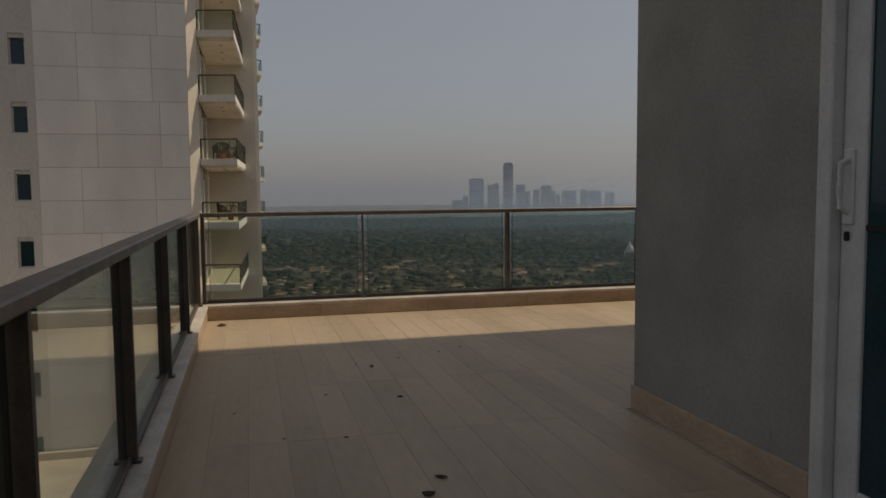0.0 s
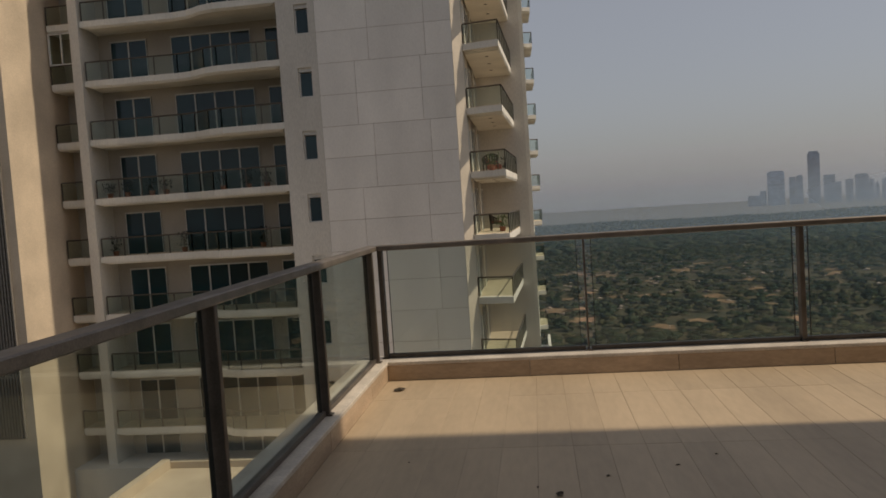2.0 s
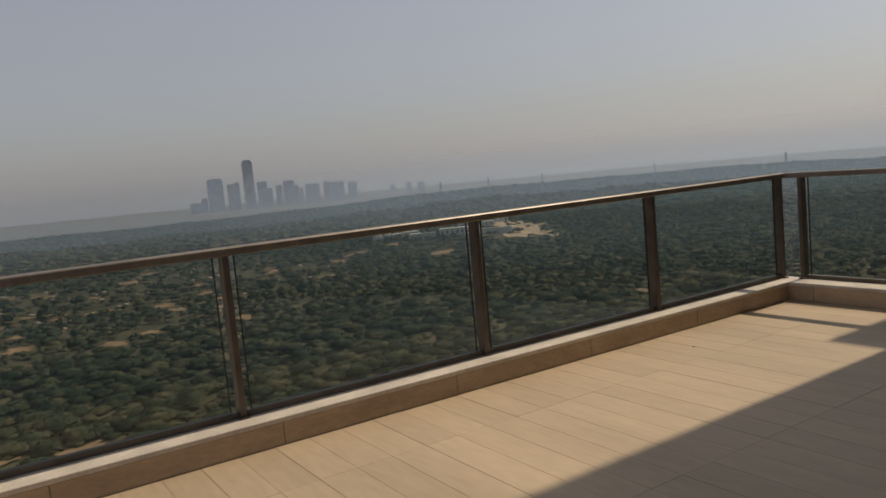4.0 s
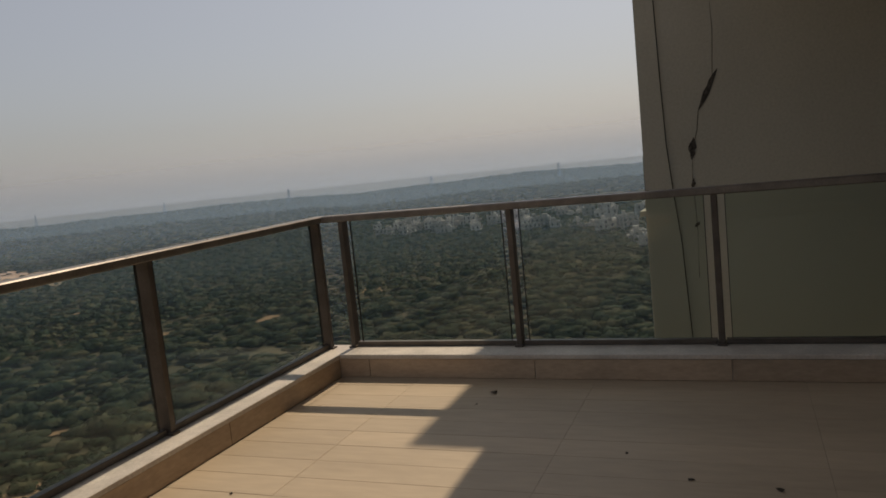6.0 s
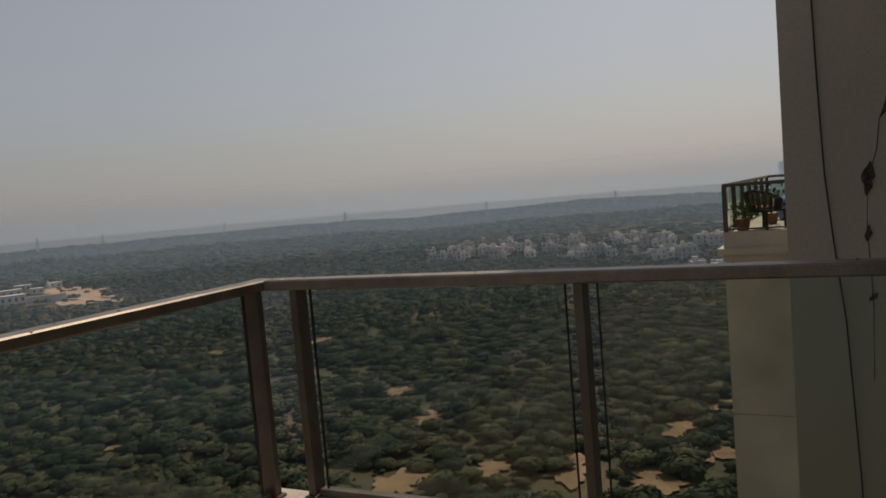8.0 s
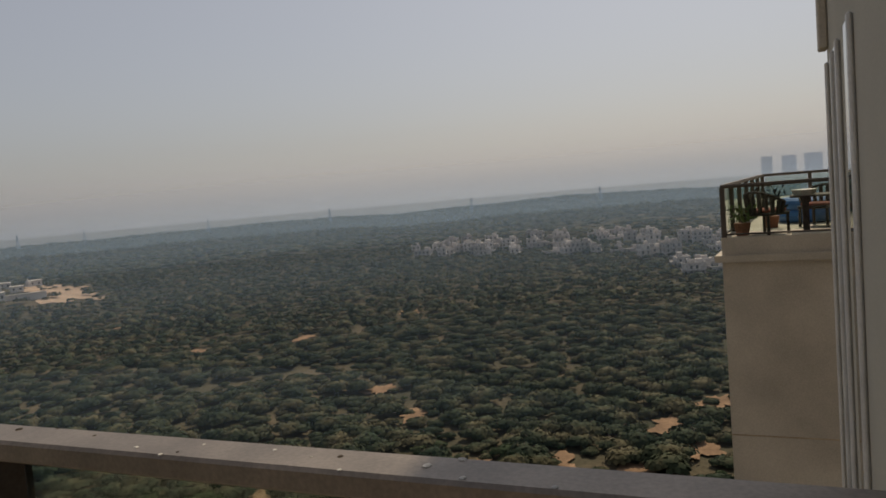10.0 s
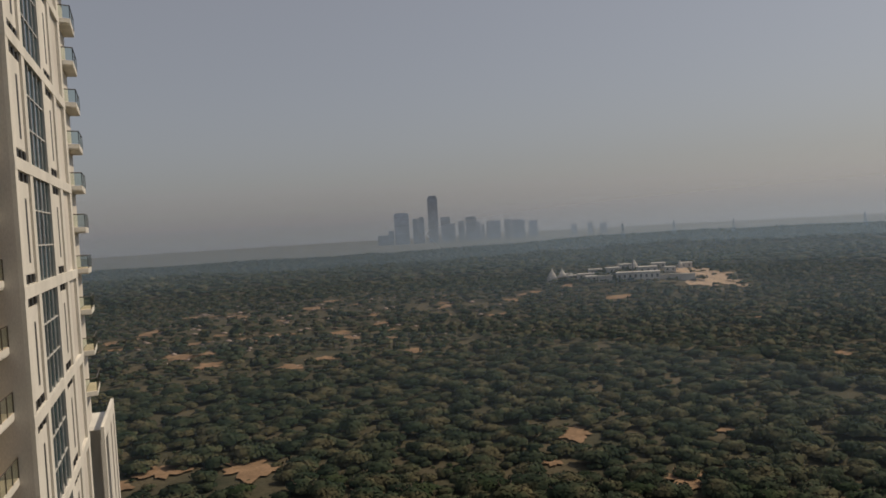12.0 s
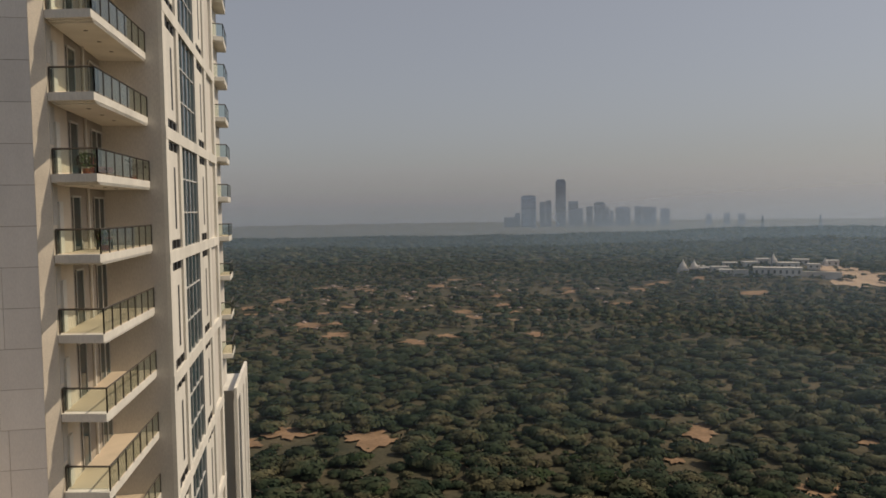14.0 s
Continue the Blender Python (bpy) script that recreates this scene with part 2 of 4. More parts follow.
def prism(points, z0, z1):
    """A flat plan outline, counter-clockwise, raised from z0 to z1."""
    bm = bmesh.new()
    low = [bm.verts.new((x, y, z0)) for x, y in points]
    top = [bm.verts.new((x, y, z1)) for x, y in points]
    bm.faces.new(low[::-1])
    bm.faces.new(top)
    for i in range(len(points)):
        j = (i + 1) % len(points)
        bm.faces.new((low[i], low[j], top[j], top[i]))
    return bm


def tube(points, radius, sides=8):
    bm = bmesh.new()
    rings = []
    for i, p in enumerate(points):
        p = Vector(p)
        d = (Vector(points[min(i + 1, len(points) - 1)]) - Vector(points[max(i - 1, 0)])).normalized()
        q = d.to_track_quat("Z", "Y")
        r = radius[i] if isinstance(radius, (list, tuple)) else radius
        rings.append([bm.verts.new(p + q @ Vector((r * math.cos(a), r * math.sin(a), 0))) for a in [2 * math.pi * k / sides for k in range(sides)]])
    for a, b in zip(rings, rings[1:]):
        for k in range(sides):
            bm.faces.new((a[k], a[(k + 1) % sides], b[(k + 1) % sides], b[k]))
    bm.faces.new(rings[0][::-1])
    bm.faces.new(rings[-1])
    return bm


def setting(name, bm, material, label, category="wall", parent=None):
    return tagged(part(name, bm, material, parent), label, category, kind="structure")


# ---- the terrace: floor, kerb, own building ----
GROUND = -58.0
X0, X1, Y1 = -0.12, 7.52, 7.77          # inner faces of the kerb
XW, YH = 2.36, 4.02                      # house corner beside the passage
KERB = 0.148
floor = setting("floor", box((-0.36, -4.2, -0.25), (7.76, 8.01, -0.0016)), GROUT, "terrace floor bed under pale wood-look plank tiles", "floor")

house = setting("wall_house", bmesh.new(), PLASTER, "grey plastered house wall at the terrace corner", "wall")
bm = bmesh.new()
add_box(bm, (XW, 2.62, -0.2), (9.6, YH, 30))
bm.to_mesh(house.data)
bm.free()
part("rear_wall", box((XW + 0.3, -4.2, -0.2), (9.6, 2.62, 30)), PLASTER, house)
part("lintel", box((XW, -4.2, 2.35), (XW + 0.3, 2.62, 30)), PLASTER, house)
part("passage_wall", box((XW, -4.2, -0.2), (XW + 0.3, 0.5, 2.35)), PLASTER, house)
# unseen slab, added to keep sky light off the floor near the house
part("upper_balcony", box((XW, YH, 3.1), (9.6, 5.6, 3.4)), PLASTER, house, "unseen grey slab overhead, added to shade the floor by the house")
setting("wall_south", box((-0.45, -4.5, -0.25), (XW + 0.3, -4.2, 3.4)), PLASTER, "plain grey plaster wall closing the passage")
bm = bmesh.new()
add_box(bm, (XW - 0.014, 2.625, 0.0), (XW, YH + 0.014, 0.135), 0.003)
add_box(bm, (XW, YH, 0.0), (X1 + 0.1, YH + 0.014, 0.135), 0.003)
setting("baseboard", bm, CURB_FACE, "tan tile skirting along the house wall", "skirting")

# the tall neighbouring wing of the own building, east of the gap
wing = setting("wall_east", box((9.6, -8, GROUND), (13.4, 6.02, 30)), WING, "cream plastered side wall of the own building, shaded, with cable and cracks")
# two unseen sun blockers, sized to give the stepped shadow edge on the terrace
bm = bmesh.new()
add_box(bm, (9.6, 6.02, 3.84), (13.4, 6.51, 30))
add_box(bm, (12.0, 6.51, 5.2), (13.4, 6.92, 6.77))
part("upper_storey", bm, WING, wing, "unseen cream blocks high on the wing, added to shape the terrace shadow")
part("cornice", box((13.15, 6.023, 2.2), (13.4, 6.085, 3.83), 0.01), CREAM, wing)
for x in (11.0, 11.95, 12.5, 13.2):
    part("window_jamb", box((x, 6.022, -1.2), (x + 0.09, 6.05, 2.1), 0.01), WHITE_ALU, wing, "pale aluminium window jamb")
for x in (11.09, 12.04):
    part("window_pane", box((x, 6.022, -1.2), (x + 0.40, 6.035, 2.1)), DARK_GLASS, wing, "dark window pane")
part("cable", tube([(9.585, 5.90, 7), (9.582, 5.865, 2.4), (9.585, 5.85, 1.7), (9.584, 5.835, 1.25), (9.585, 5.806, 0.9), (9.583, 5.765, 0.5), (9.586, 5.727, -0.33), (9.586, 5.69, -3), (9.586, 5.69, -9)], 0.0045, 6), RUBBER, wing, "thin black cable hanging down the wall")
part("crack", tube([(9.6, 5.47, 2.6), (9.6, 5.45, 2.1), (9.6, 5.47, 1.72), (9.6, 5.585, 1.50), (9.6, 5.60, 1.36), (9.6, 5.645, 1.20), (9.6, 5.655, 0.98), (9.6, 5.64, 0.6), (9.6, 5.65, 0.2)], 0.0025, 5), CHIP, wing, "hairline crack in the plaster")


def chip(y0, z0, y1, z1, w, n=7):
    """A flaked patch of plaster along a slanting line on the x = 9.6 wall."""
    rng = random.Random(int(z0 * 100))
    a, b = Vector((y0, z0)), Vector((y1, z1))
    side = Vector((-(b - a).y, (b - a).x)).normalized()
    out = []
    for s in (1, -1):
        row = [a.lerp(b, k / n) + side * s * w * (math.sin(math.pi * k / n) * rng.uniform(0.5, 1.2) + 0.06) for k in range(n + 1)]
        out += row if s == 1 else row[::-1]
    bm2 = bmesh.new()
    f = bm2.faces.new([bm2.verts.new((9.594, p.x, p.y)) for p in out])
    r = bmesh.ops.extrude_face_region(bm2, geom=[f])
    for v in [g for g in r["geom"] if isinstance(g, bmesh.types.BMVert)]:
        v.co.x = 9.61
    bmesh.ops.recalc_face_normals(bm2, faces=bm2.faces)
    part("plaster_flake", bm2, CHIP, wing, "dark patch of flaked plaster")


chip(5.43, 1.80, 5.585, 1.50, 0.028)
chip(5.63, 1.30, 5.655, 1.13, 0.030)
chip(5.645, 0.985, 5.66, 0.90, 0.016)
chip(5.62, 0.64, 5.66, 0.60, 0.014)

# sliding door in the house wall beside the passage
door = tagged(thing("sliding_door", "white aluminium sliding door with dark teal glass, closed, beside the passage", "door", at=(XW, 1.55, 0)), kind="")
bm = bmesh.new()
add_box(bm, (-0.02, 1.00, 0.0), (0.14, 1.07, 2.35), 0.006)
add_box(bm, (-0.02, -1.05, 0.0), (0.14, -0.98, 2.35), 0.006)
add_box(bm, (-0.02, -0.98, 2.28), (0.14, 1.0, 2.35), 0.006)
add_box(bm, (-0.02, -0.98, 0.0), (0.14, 1.0, 0.05), 0.006)
part("frame", bm, WHITE_ALU, door)
for y0, y1, x in ((0.02, 0.995, 0.03), (-0.975, 0.06, 0.085)):
    leaf = part("door_leaf", box((x, y0, 0.052), (x + 0.04, y0 + 0.09, 2.278), 0.005), WHITE_ALU, door, "white aluminium door leaf")
    part("stile", box((x, y1 - 0.11, 0.052), (x + 0.04, y1, 2.278), 0.005), WHITE_ALU, leaf)
    bm = bmesh.new()
    add_box(bm, (x + 0.002, y0 + 0.09, 0.052), (x + 0.038, y1 - 0.11, 0.13), 0.004)
    add_box(bm, (x + 0.002, y0 + 0.09, 2.2), (x + 0.038, y1 - 0.11, 2.278), 0.004)
    part("rail", bm, WHITE_ALU, leaf)
    part("pane", box((x + 0.015, y0 + 0.09, 0.13), (x + 0.025, y1 - 0.11, 2.2)), DARK_GLASS, leaf, "dark teal glass pane")
    part("glazing_bar", box((x + 0.008, y0 + 0.09, 1.08), (x + 0.03, y1 - 0.11, 1.10)), RUBBER, leaf)
part("handle", tube([(0.028, 0.955, 1.14), (-0.012, 0.955, 1.16), (-0.016, 0.955, 1.24), (-0.012, 0.955, 1.32), (0.028, 0.955, 1.34)], 0.011, 8), WHITE_ALU, door, "pale curved pull handle")
part("lock_plate", box((0.018, 0.93, 1.10), (0.03, 0.98, 1.37), 0.003), WHITE_ALU, door)
part("keyhole", box((0.014, 0.948, 1.04), (0.03, 0.966, 1.075), 0.004), RUBBER, door)
part("threshold_stud", tube([(-0.03, 0.90, 0.02), (-0.045, 0.90, 0.02)], 0.018, 10), RUBBER, door)


def kerb_run(name, a, b, inward):
    """A low kerb from a to b: masonry core, stone cap, and tile slabs along the inner face."""
    a, b, n = Vector(a), Vector(b), Vector(inward)
    along = (b - a).normalized()
    length = (b - a).length
    def bar(u0, u1, w0, w1, z0, z1, bev=0.0):
        p, q = a + along * u0 + n * w0, a + along * u1 + n * w1
        return box((min(p.x, q.x), min(p.y, q.y), z0), (max(p.x, q.x), max(p.y, q.y), z1), bev)
    core = setting(name, bar(0, length, -0.235, -0.014, -0.24, KERB - 0.03), CURB_TOP, "low masonry kerb under the glass railing", "kerb")
    part("cap", bar(0, length, -0.245, 0.006, KERB - 0.028, KERB, 0.004), CURB_TOP, core, "pale stone kerb cap")
    return core, bar


KERB_FAR, far_bar = kerb_run("kerb_north", (X0, Y1, 0), (X1, Y1, 0), (0, -1, 0))
KERB_LEFT, left_bar = kerb_run("kerb_west", (X0, -4.2, 0), (X0, Y1 + 0.245, 0), (1, 0, 0))
KERB_RIGHT, right_bar = kerb_run("kerb_east", (X1, YH, 0), (X1, Y1 + 0.245, 0), (-1, 0, 0))


# ---- the glass railing: three runs ----
RAIL_Z = 1.032


def railing(name, label, a, b, out, posts, thin=None):
    """Handrail, posts and panes between a and b on the kerb. out: unit vector to the outside; posts: distances from a."""
    a, b, o = Vector(a), Vector(b), Vector(out)
    d = (b - a).normalized()
    rail = thing(name, label, "railing", "terrace railing")
    def bar(u0, u1, w0, w1, z0, z1, bev=0.0):
        p, q = a + d * u0 + o * w0, a + d * u1 + o * w1
        return box((min(p.x, q.x), min(p.y, q.y), z0), (max(p.x, q.x), max(p.y, q.y), z1), bev)
    length = (b - a).length
    part("handrail", bar(-0.045, length + 0.045, -0.045, 0.045, RAIL_Z - 0.042, RAIL_Z, 0.006), BRONZE, rail, "bronze-brown flat metal handrail")
    for u in posts:
        w = 0.006 if u == thin else 0.017
        post = part("post", bar(u - w, u + w, -0.036, 0.038, KERB + 0.001, RAIL_Z - 0.042, 0.003), POST, rail, "dark bronze flat post")
        part("base_plate", bar(u - 0.026, u + 0.026, -0.052, 0.054, KERB, KERB + 0.012, 0.002), POST, post)
    for u0, u1 in zip(posts, posts[1:]):
        if u1 - u0 < 0.3:
            continue
        pane = part("pane", bar(u0 + 0.055, u1 - 0.055, 0.0, 0.010, KERB + 0.03, RAIL_Z - 0.045), GLASS, rail, "greenish clear glass pane")
        pane.visible_shadow = False
        for e in (u0 + 0.053, u1 - 0.057):
            part("edge_seal", bar(e, e + 0.004, -0.002, 0.012, KERB + 0.03, RAIL_Z - 0.045), RUBBER, pane)
        part("bottom_channel", bar(u0 + 0.024, u1 - 0.024, -0.016, 0.026, KERB + 0.002, KERB + 0.032, 0.002), POST, rail)
    return rail


RX0, RX1, RY = -0.21, 7.735, 7.935
railing("railing_north", "bronze metal and glass railing on the long kerb", (RX0, RY, 0), (RX1, RY, 0), (0, 1, 0), [0.06, 1.619, 3.175, 4.741, 6.32, 7.885], 1.619)
railing("railing_west", "bronze metal and glass railing along the passage", (RX0, -4.2, 0), (RX0, RY - 0.09, 0), (-1, 0, 0), [0.75, 2.2, 3.28, 4.73, 6.18, 7.63, 9.09, 10.537, 11.96])
railing("railing_east", "bronze metal and glass railing beside the gap", (RX1, YH + 0.06, 0), (RX1, RY - 0.09, 0), (1, 0, 0), [0.06, 1.368, 2.533, 3.677])

# droppings and grit on the handrail near the corner
rngd = random.Random(8)
for i in range(46):
    along = rngd.random() ** 1.5 * 2.2
    x, y = (RX1 - along, RY + rngd.uniform(-0.04, 0.04)) if i % 2 else (RX1 + rngd.uniform(-0.04, 0.04), RY - 0.05 - along)
    s = rngd.uniform(0.0025, 0.008)
    bm = bmesh.new()
    bmesh.ops.create_icosphere(bm, subdivisions=1, radius=s)
    for v in bm.verts:
        v.co = Vector((v.co.x * rngd.uniform(0.7, 1.5), v.co.y * rngd.uniform(0.7, 1.3), v.co.z * 0.4))
    ob = part("dropping", bm, DROP if rngd.random() < 0.6 else STAIN)
    ob.location = (x, y, RAIL_Z)
    tagged(ob, "small bird dropping or grit on the handrail", "dropping", "specks on the handrail")

# small litter on the tiles
rngl = random.Random(4)
LITTER = [(7.25, 6.65, 0.03), (7.05, 6.69, 0.012), (6.48, 5.82, 0.014), (6.25, 5.54, 0.016), (6.2, 5.23, 0.028), (5.84, 5.06, 0.02), (5.85, 7.4, 0.012), (1.06, 3.3, 0.03), (0.96, 3.14, 0.036), (1.14, 4.62, 0.022), (0.71, 4.78, 0.012), (0.43, 4.01, 0.012), (0.73, 3.95, 0.014), (0.18, 4.53, 0.01), (0.02, 7.46, 0.055), (1.0, 5.54, 0.012), (1.33, 5.67, 0.014), (1.67, 5.79, 0.014), (1.88, 5.93, 0.012), (1.1, 5.45, 0.03), (0.34, 5.92, 0.01)]
for x, y, r in LITTER:
    bm = bmesh.new()
    n = 7
    ring = [bm.verts.new((r * rngl.uniform(0.5, 1.3) * math.cos(a), r * rngl.uniform(0.3, 0.8) * math.sin(a), rngl.uniform(0, 0.35) * r)) for a in [2 * math.pi * k / n for k in range(n)]]
    top, low = bm.verts.new((0, 0, 0.45 * r)), bm.verts.new((0, 0, 0))
    for k in range(n):
        bm.faces.new((ring[k], ring[(k + 1) % n], top))
        bm.faces.new((ring[(k + 1) % n], ring[k], low))
    ob = part("dry_leaf", bm, STAIN)
    ob.location, ob.rotation_euler = (x, y, 0.001), (0, 0, rngl.uniform(0, 6))
    tagged(ob, "small dry dark leaf scrap lying on the tiles", "leaf", "litter on the terrace")

# ---- the balcony terrace further along the building ----
EX, EY, EZ = 23.44, 7.62, -0.13
col = setting("wall_far_terrace", prism([(EX, -6), (40, -6), (40, 6.6), (EX + 8.4, 7.1), (EX, EY)], GROUND, EZ - 0.5), CREAM, "cream plastered wall carrying a further roof terrace")
part("ledge", prism([(EX - 0.12, -6), (40, -6), (40, 6.8), (EX + 8.4, 7.22), (EX - 0.12, EY + 0.14)], EZ - 0.5, EZ - 0.36), CREAM, col)
part("parapet", prism([(EX, -6), (40, -6), (40, 6.6), (EX + 8.4, 7.1), (EX, EY)], EZ - 0.36, EZ), CREAM, col)
part("wall_joint", box((EX - 0.006, -6, -4.31), (EX, EY, -4.28)), GROUT, col)
setting("wall_link", box((13.4, -8, GROUND), (40, 4.4, 30)), CREAM, "plain cream building wall behind the further terrace")
frail = thing("far_terrace_railing", "dark bronze railing with glass round the further terrace", "railing")
corners = [Vector((EX + 0.06, 4.42, EZ)), Vector((EX + 0.06, EY - 0.06, EZ)), Vector((EX + 8.34, 7.0, EZ)), Vector((EX + 8.34, 4.42, EZ))]
for p, q in zip(corners, corners[1:]):
    top = Vector((0, 0, 1.05))
    part("handrail", tube([p + top, q + top], 0.045, 6), BALC_RAIL, frail)
    part("bottom_rail", tube([p + Vector((0, 0, 0.06)), q + Vector((0, 0, 0.06))], 0.02, 4), BALC_RAIL, frail)
    k = max(2, round((q - p).length / 1.35))
    for i in range(1 if p == corners[0] else k + (q == corners[-1])):
        r = p.lerp(q, i / k)
        part("post", box((r.x - 0.04, r.y - 0.05, EZ), (r.x + 0.04, r.y + 0.05, EZ + 1.03), 0.004), BALC_RAIL, frail)
    for i in range(k):
        u, v = p.lerp(q, (i + 0.06) / k), p.lerp(q, (i + 0.94) / k)
        bm = bmesh.new()
        side = (q - p).normalized().cross(Vector((0, 0, 1))) * 0.005
        vs = [bm.verts.new(w + s * side + Vector((0, 0, h))) for s in (1, -1) for w, h in ((u, 0.1), (v, 0.1), (v, 1.0), (u, 1.0))]
        for f in ((0, 1, 2, 3), (7, 6, 5, 4), (0, 4, 5, 1), (1, 5, 6, 2), (2, 6, 7, 3), (3, 7, 4, 0)):
            bm.faces.new([vs[j] for j in f])
        part("pane", bm, BALC_GLASS, frail).visible_shadow = False


def wicker_chair(at, turn):
    ch = thing("wicker_armchair", "dark woven armchair with a red seat cushion on the further terrace", "chair", "terrace chairs", at)
    ch.rotation_euler.z = radians(turn)
    ch.scale = (1.22, 1.2, 1.08)
    part("seat", box((-0.28, -0.27, 0.36), (0.28, 0.27, 0.42), 0.02), WICKER, ch)
    part("cushion", box((-0.24, -0.24, 0.42), (0.24, 0.24, 0.48), 0.02), CUSHION, ch, "flat red cushion")
    for x, y in ((-0.25, -0.24), (0.25, -0.24), (-0.25, 0.24), (0.25, 0.24)):
        part("leg", tube([(x, y, 0), (x * 0.98, y * 0.98, 0.37)], 0.028, 6), WICKER, ch)
    arc = [radians(a) for a in range(-10, 191, 20)]
    part("top_rail", tube([(0.34 * math.cos(a), 0.30 * math.sin(a), 0.62 + 0.20 * max(0, math.sin(a))) for a in arc], 0.028, 6), WICKER, ch)
    for a in arc[::1]:
        part("slat", tube([(0.29 * math.cos(a), 0.26 * math.sin(a), 0.4), (0.34 * math.cos(a), 0.30 * math.sin(a), 0.62 + 0.20 * max(0, math.sin(a)))], 0.036, 5), WICKER, ch)
    return ch


first = wicker_chair((23.98, 6.76, EZ), 50)
copy_thing(first, pose(25.3, 5.7, EZ, 0, 0, 240))
tb = thing("terrace_table", "dark round-edged table with metal legs on the further terrace", "table", at=(24.45, 5.5, EZ))
part("tabletop", box((-0.42, -0.8, 0.70), (0.42, 0.8, 0.74), 0.03), WICKER, tb)
for x, y in ((-0.34, -0.5), (0.34, -0.5), (-0.34, 0.5), (0.34, 0.5)):
    part("leg", box((x - 0.03, y - 0.06, 0), (x + 0.03, y + 0.06, 0.70), 0.008), WICKER, tb)
for x in (-0.34, 0.34):
    part("brace", tube([(x, -0.45, 0.25), (x, 0.0, 0.69)], 0.022, 5), WICKER, tb)
pool = thing("inflatable_pool", "stacked blue inflatable pool rings behind the table", "pool", at=(26.9, 5.75, EZ))
for i in range(2):
    ring = [((0.72 - 0.06 * i) * math.cos(a), (0.72 - 0.06 * i) * math.sin(a), 0.16 + 0.26 * i) for a in [2 * math.pi * k / 16 for k in range(17)]]
    part("ring", tube(ring, 0.16, 10), BLUE, pool, "blue inflated ring")
bowl = thing("white_basin", "pale plastic basin standing on the table", "basin", at=(24.4, 6.02, EZ + 0.74))
part("body", tube([(0, 0, 0), (0, 0, 0.11)], [0.19, 0.25], 16), LIGHT_PLASTIC, bowl)
pc = thing("white_chair", "pale plastic high-backed chair on the further terrace", "chair", "terrace chairs", (25.9, 5.02, EZ))
part("seat", box((-0.26, -0.26, 0.40), (0.26, 0.26, 0.45), 0.02), LIGHT_PLASTIC, pc)
part("backrest", box((-0.26, -0.30, 0.45), (0.26, -0.25, 1.02), 0.03), LIGHT_PLASTIC, pc)
for x, y in ((-0.22, -0.22), (0.22, -0.22), (-0.22, 0.22), (0.22, 0.22)):
    part("leg", tube([(x, y, 0), (x, y, 0.41)], 0.03, 6), LIGHT_PLASTIC, pc)


def pot_plant(at, size, seed, leaf, label):
    rng = random.Random(seed)
    pl = thing("potted_plant", label, "plant", "terrace plants", at)
    part("pot", tube([(0, 0, 0), (0, 0, 0.26)], [0.12, 0.17], 12), TERRACOTTA, pl)
    part("stem", tube([(0, 0, 0.2), (0.02, 0.01, size * 0.7)], 0.02, 5), BARK, pl)
    bm2 = bmesh.new()
    for _ in range(90):
        c = Vector((rng.gauss(0, 0.16), rng.gauss(0, 0.16), rng.uniform(0.3, size)))
        q = Euler([rng.uniform(0, 6) for _ in range(3)]).to_matrix()
        s = rng.uniform(0.05, 0.10)
        f = [bm2.verts.new(c + q @ Vector(p) * s) for p in ((-1, 0, 0), (0, -0.35, 0.1), (1, 0, 0), (0, 0.35, 0.1))]
        bm2.faces.new(f)
    part("leaves", bm2, leaf, pl)


pot_plant((23.82, 7.22, EZ), 0.62, 1, PLANT, "yellow-green potted plant behind the railing")
pot_plant((25.4, 6.68, EZ), 1.0, 2, LEAF_DARK, "tall dark potted plant behind the chairs")

# ---- the neighbouring apartment tower ----
PITCH, FLOOR0, LOW, HIGH = 3.13, 2.43, -9, 7      # storey height, underside of the slab of storey 0
TOP, TY = FLOOR0 + PITCH * HIGH + 1.5, 39.6
tower = thing("apartment_tower", "pale concrete apartment tower with balconies and panelled facade", "building")
zs = [FLOOR0 + PITCH * k for k in range(LOW, HIGH + 1)]
ZB = zs[0]

# closed masses
part("core_wall", prism([(-24.3, 42.4), (-1.95, 42.4), (-1.95, 48.05), (-1.95, 70.4), (-24.3, 70.4)], ZB, TOP), RECESS_SHADED, tower, "beige rendered core wall behind the balconies, darkened for the recess shade")
part("fin_wall", prism([(-1.95, 48.0), (0.82, 48.0), (0.82, 70.5), (-1.95, 70.5)], ZB, TOP), TOWER_WALL, tower, "pale rendered fin wall beside the balconies")
part("base_wall", prism([(-30.0, 37.1), (-24.3, 37.1), (-24.3, 39.9), (0.6, 39.9), (0.82, 48.0), (0.82, 70.5), (-30, 70.5)], GROUND, ZB), TOWER_WALL, tower)
part("west_wing_wall", prism([(-30.0, 37.1), (-24.3, 37.1), (-24.3, 70.5), (-30.0, 70.5)], ZB, TOP), TOWER_BEIGE, tower, "sunlit beige wing wall")
for k in range(18):
    part("louvre_slat", box((-27.6 + k * 0.16, 36.98, -9.0), (-27.53 + k * 0.16, 37.1, 12.0)), LOUVRE, tower, "grey louvre slat")
part("recess_base", box((-24.3, 39.85, ZB), (-11.1, 42.38, -11.6)), TOWER_WALL, tower)

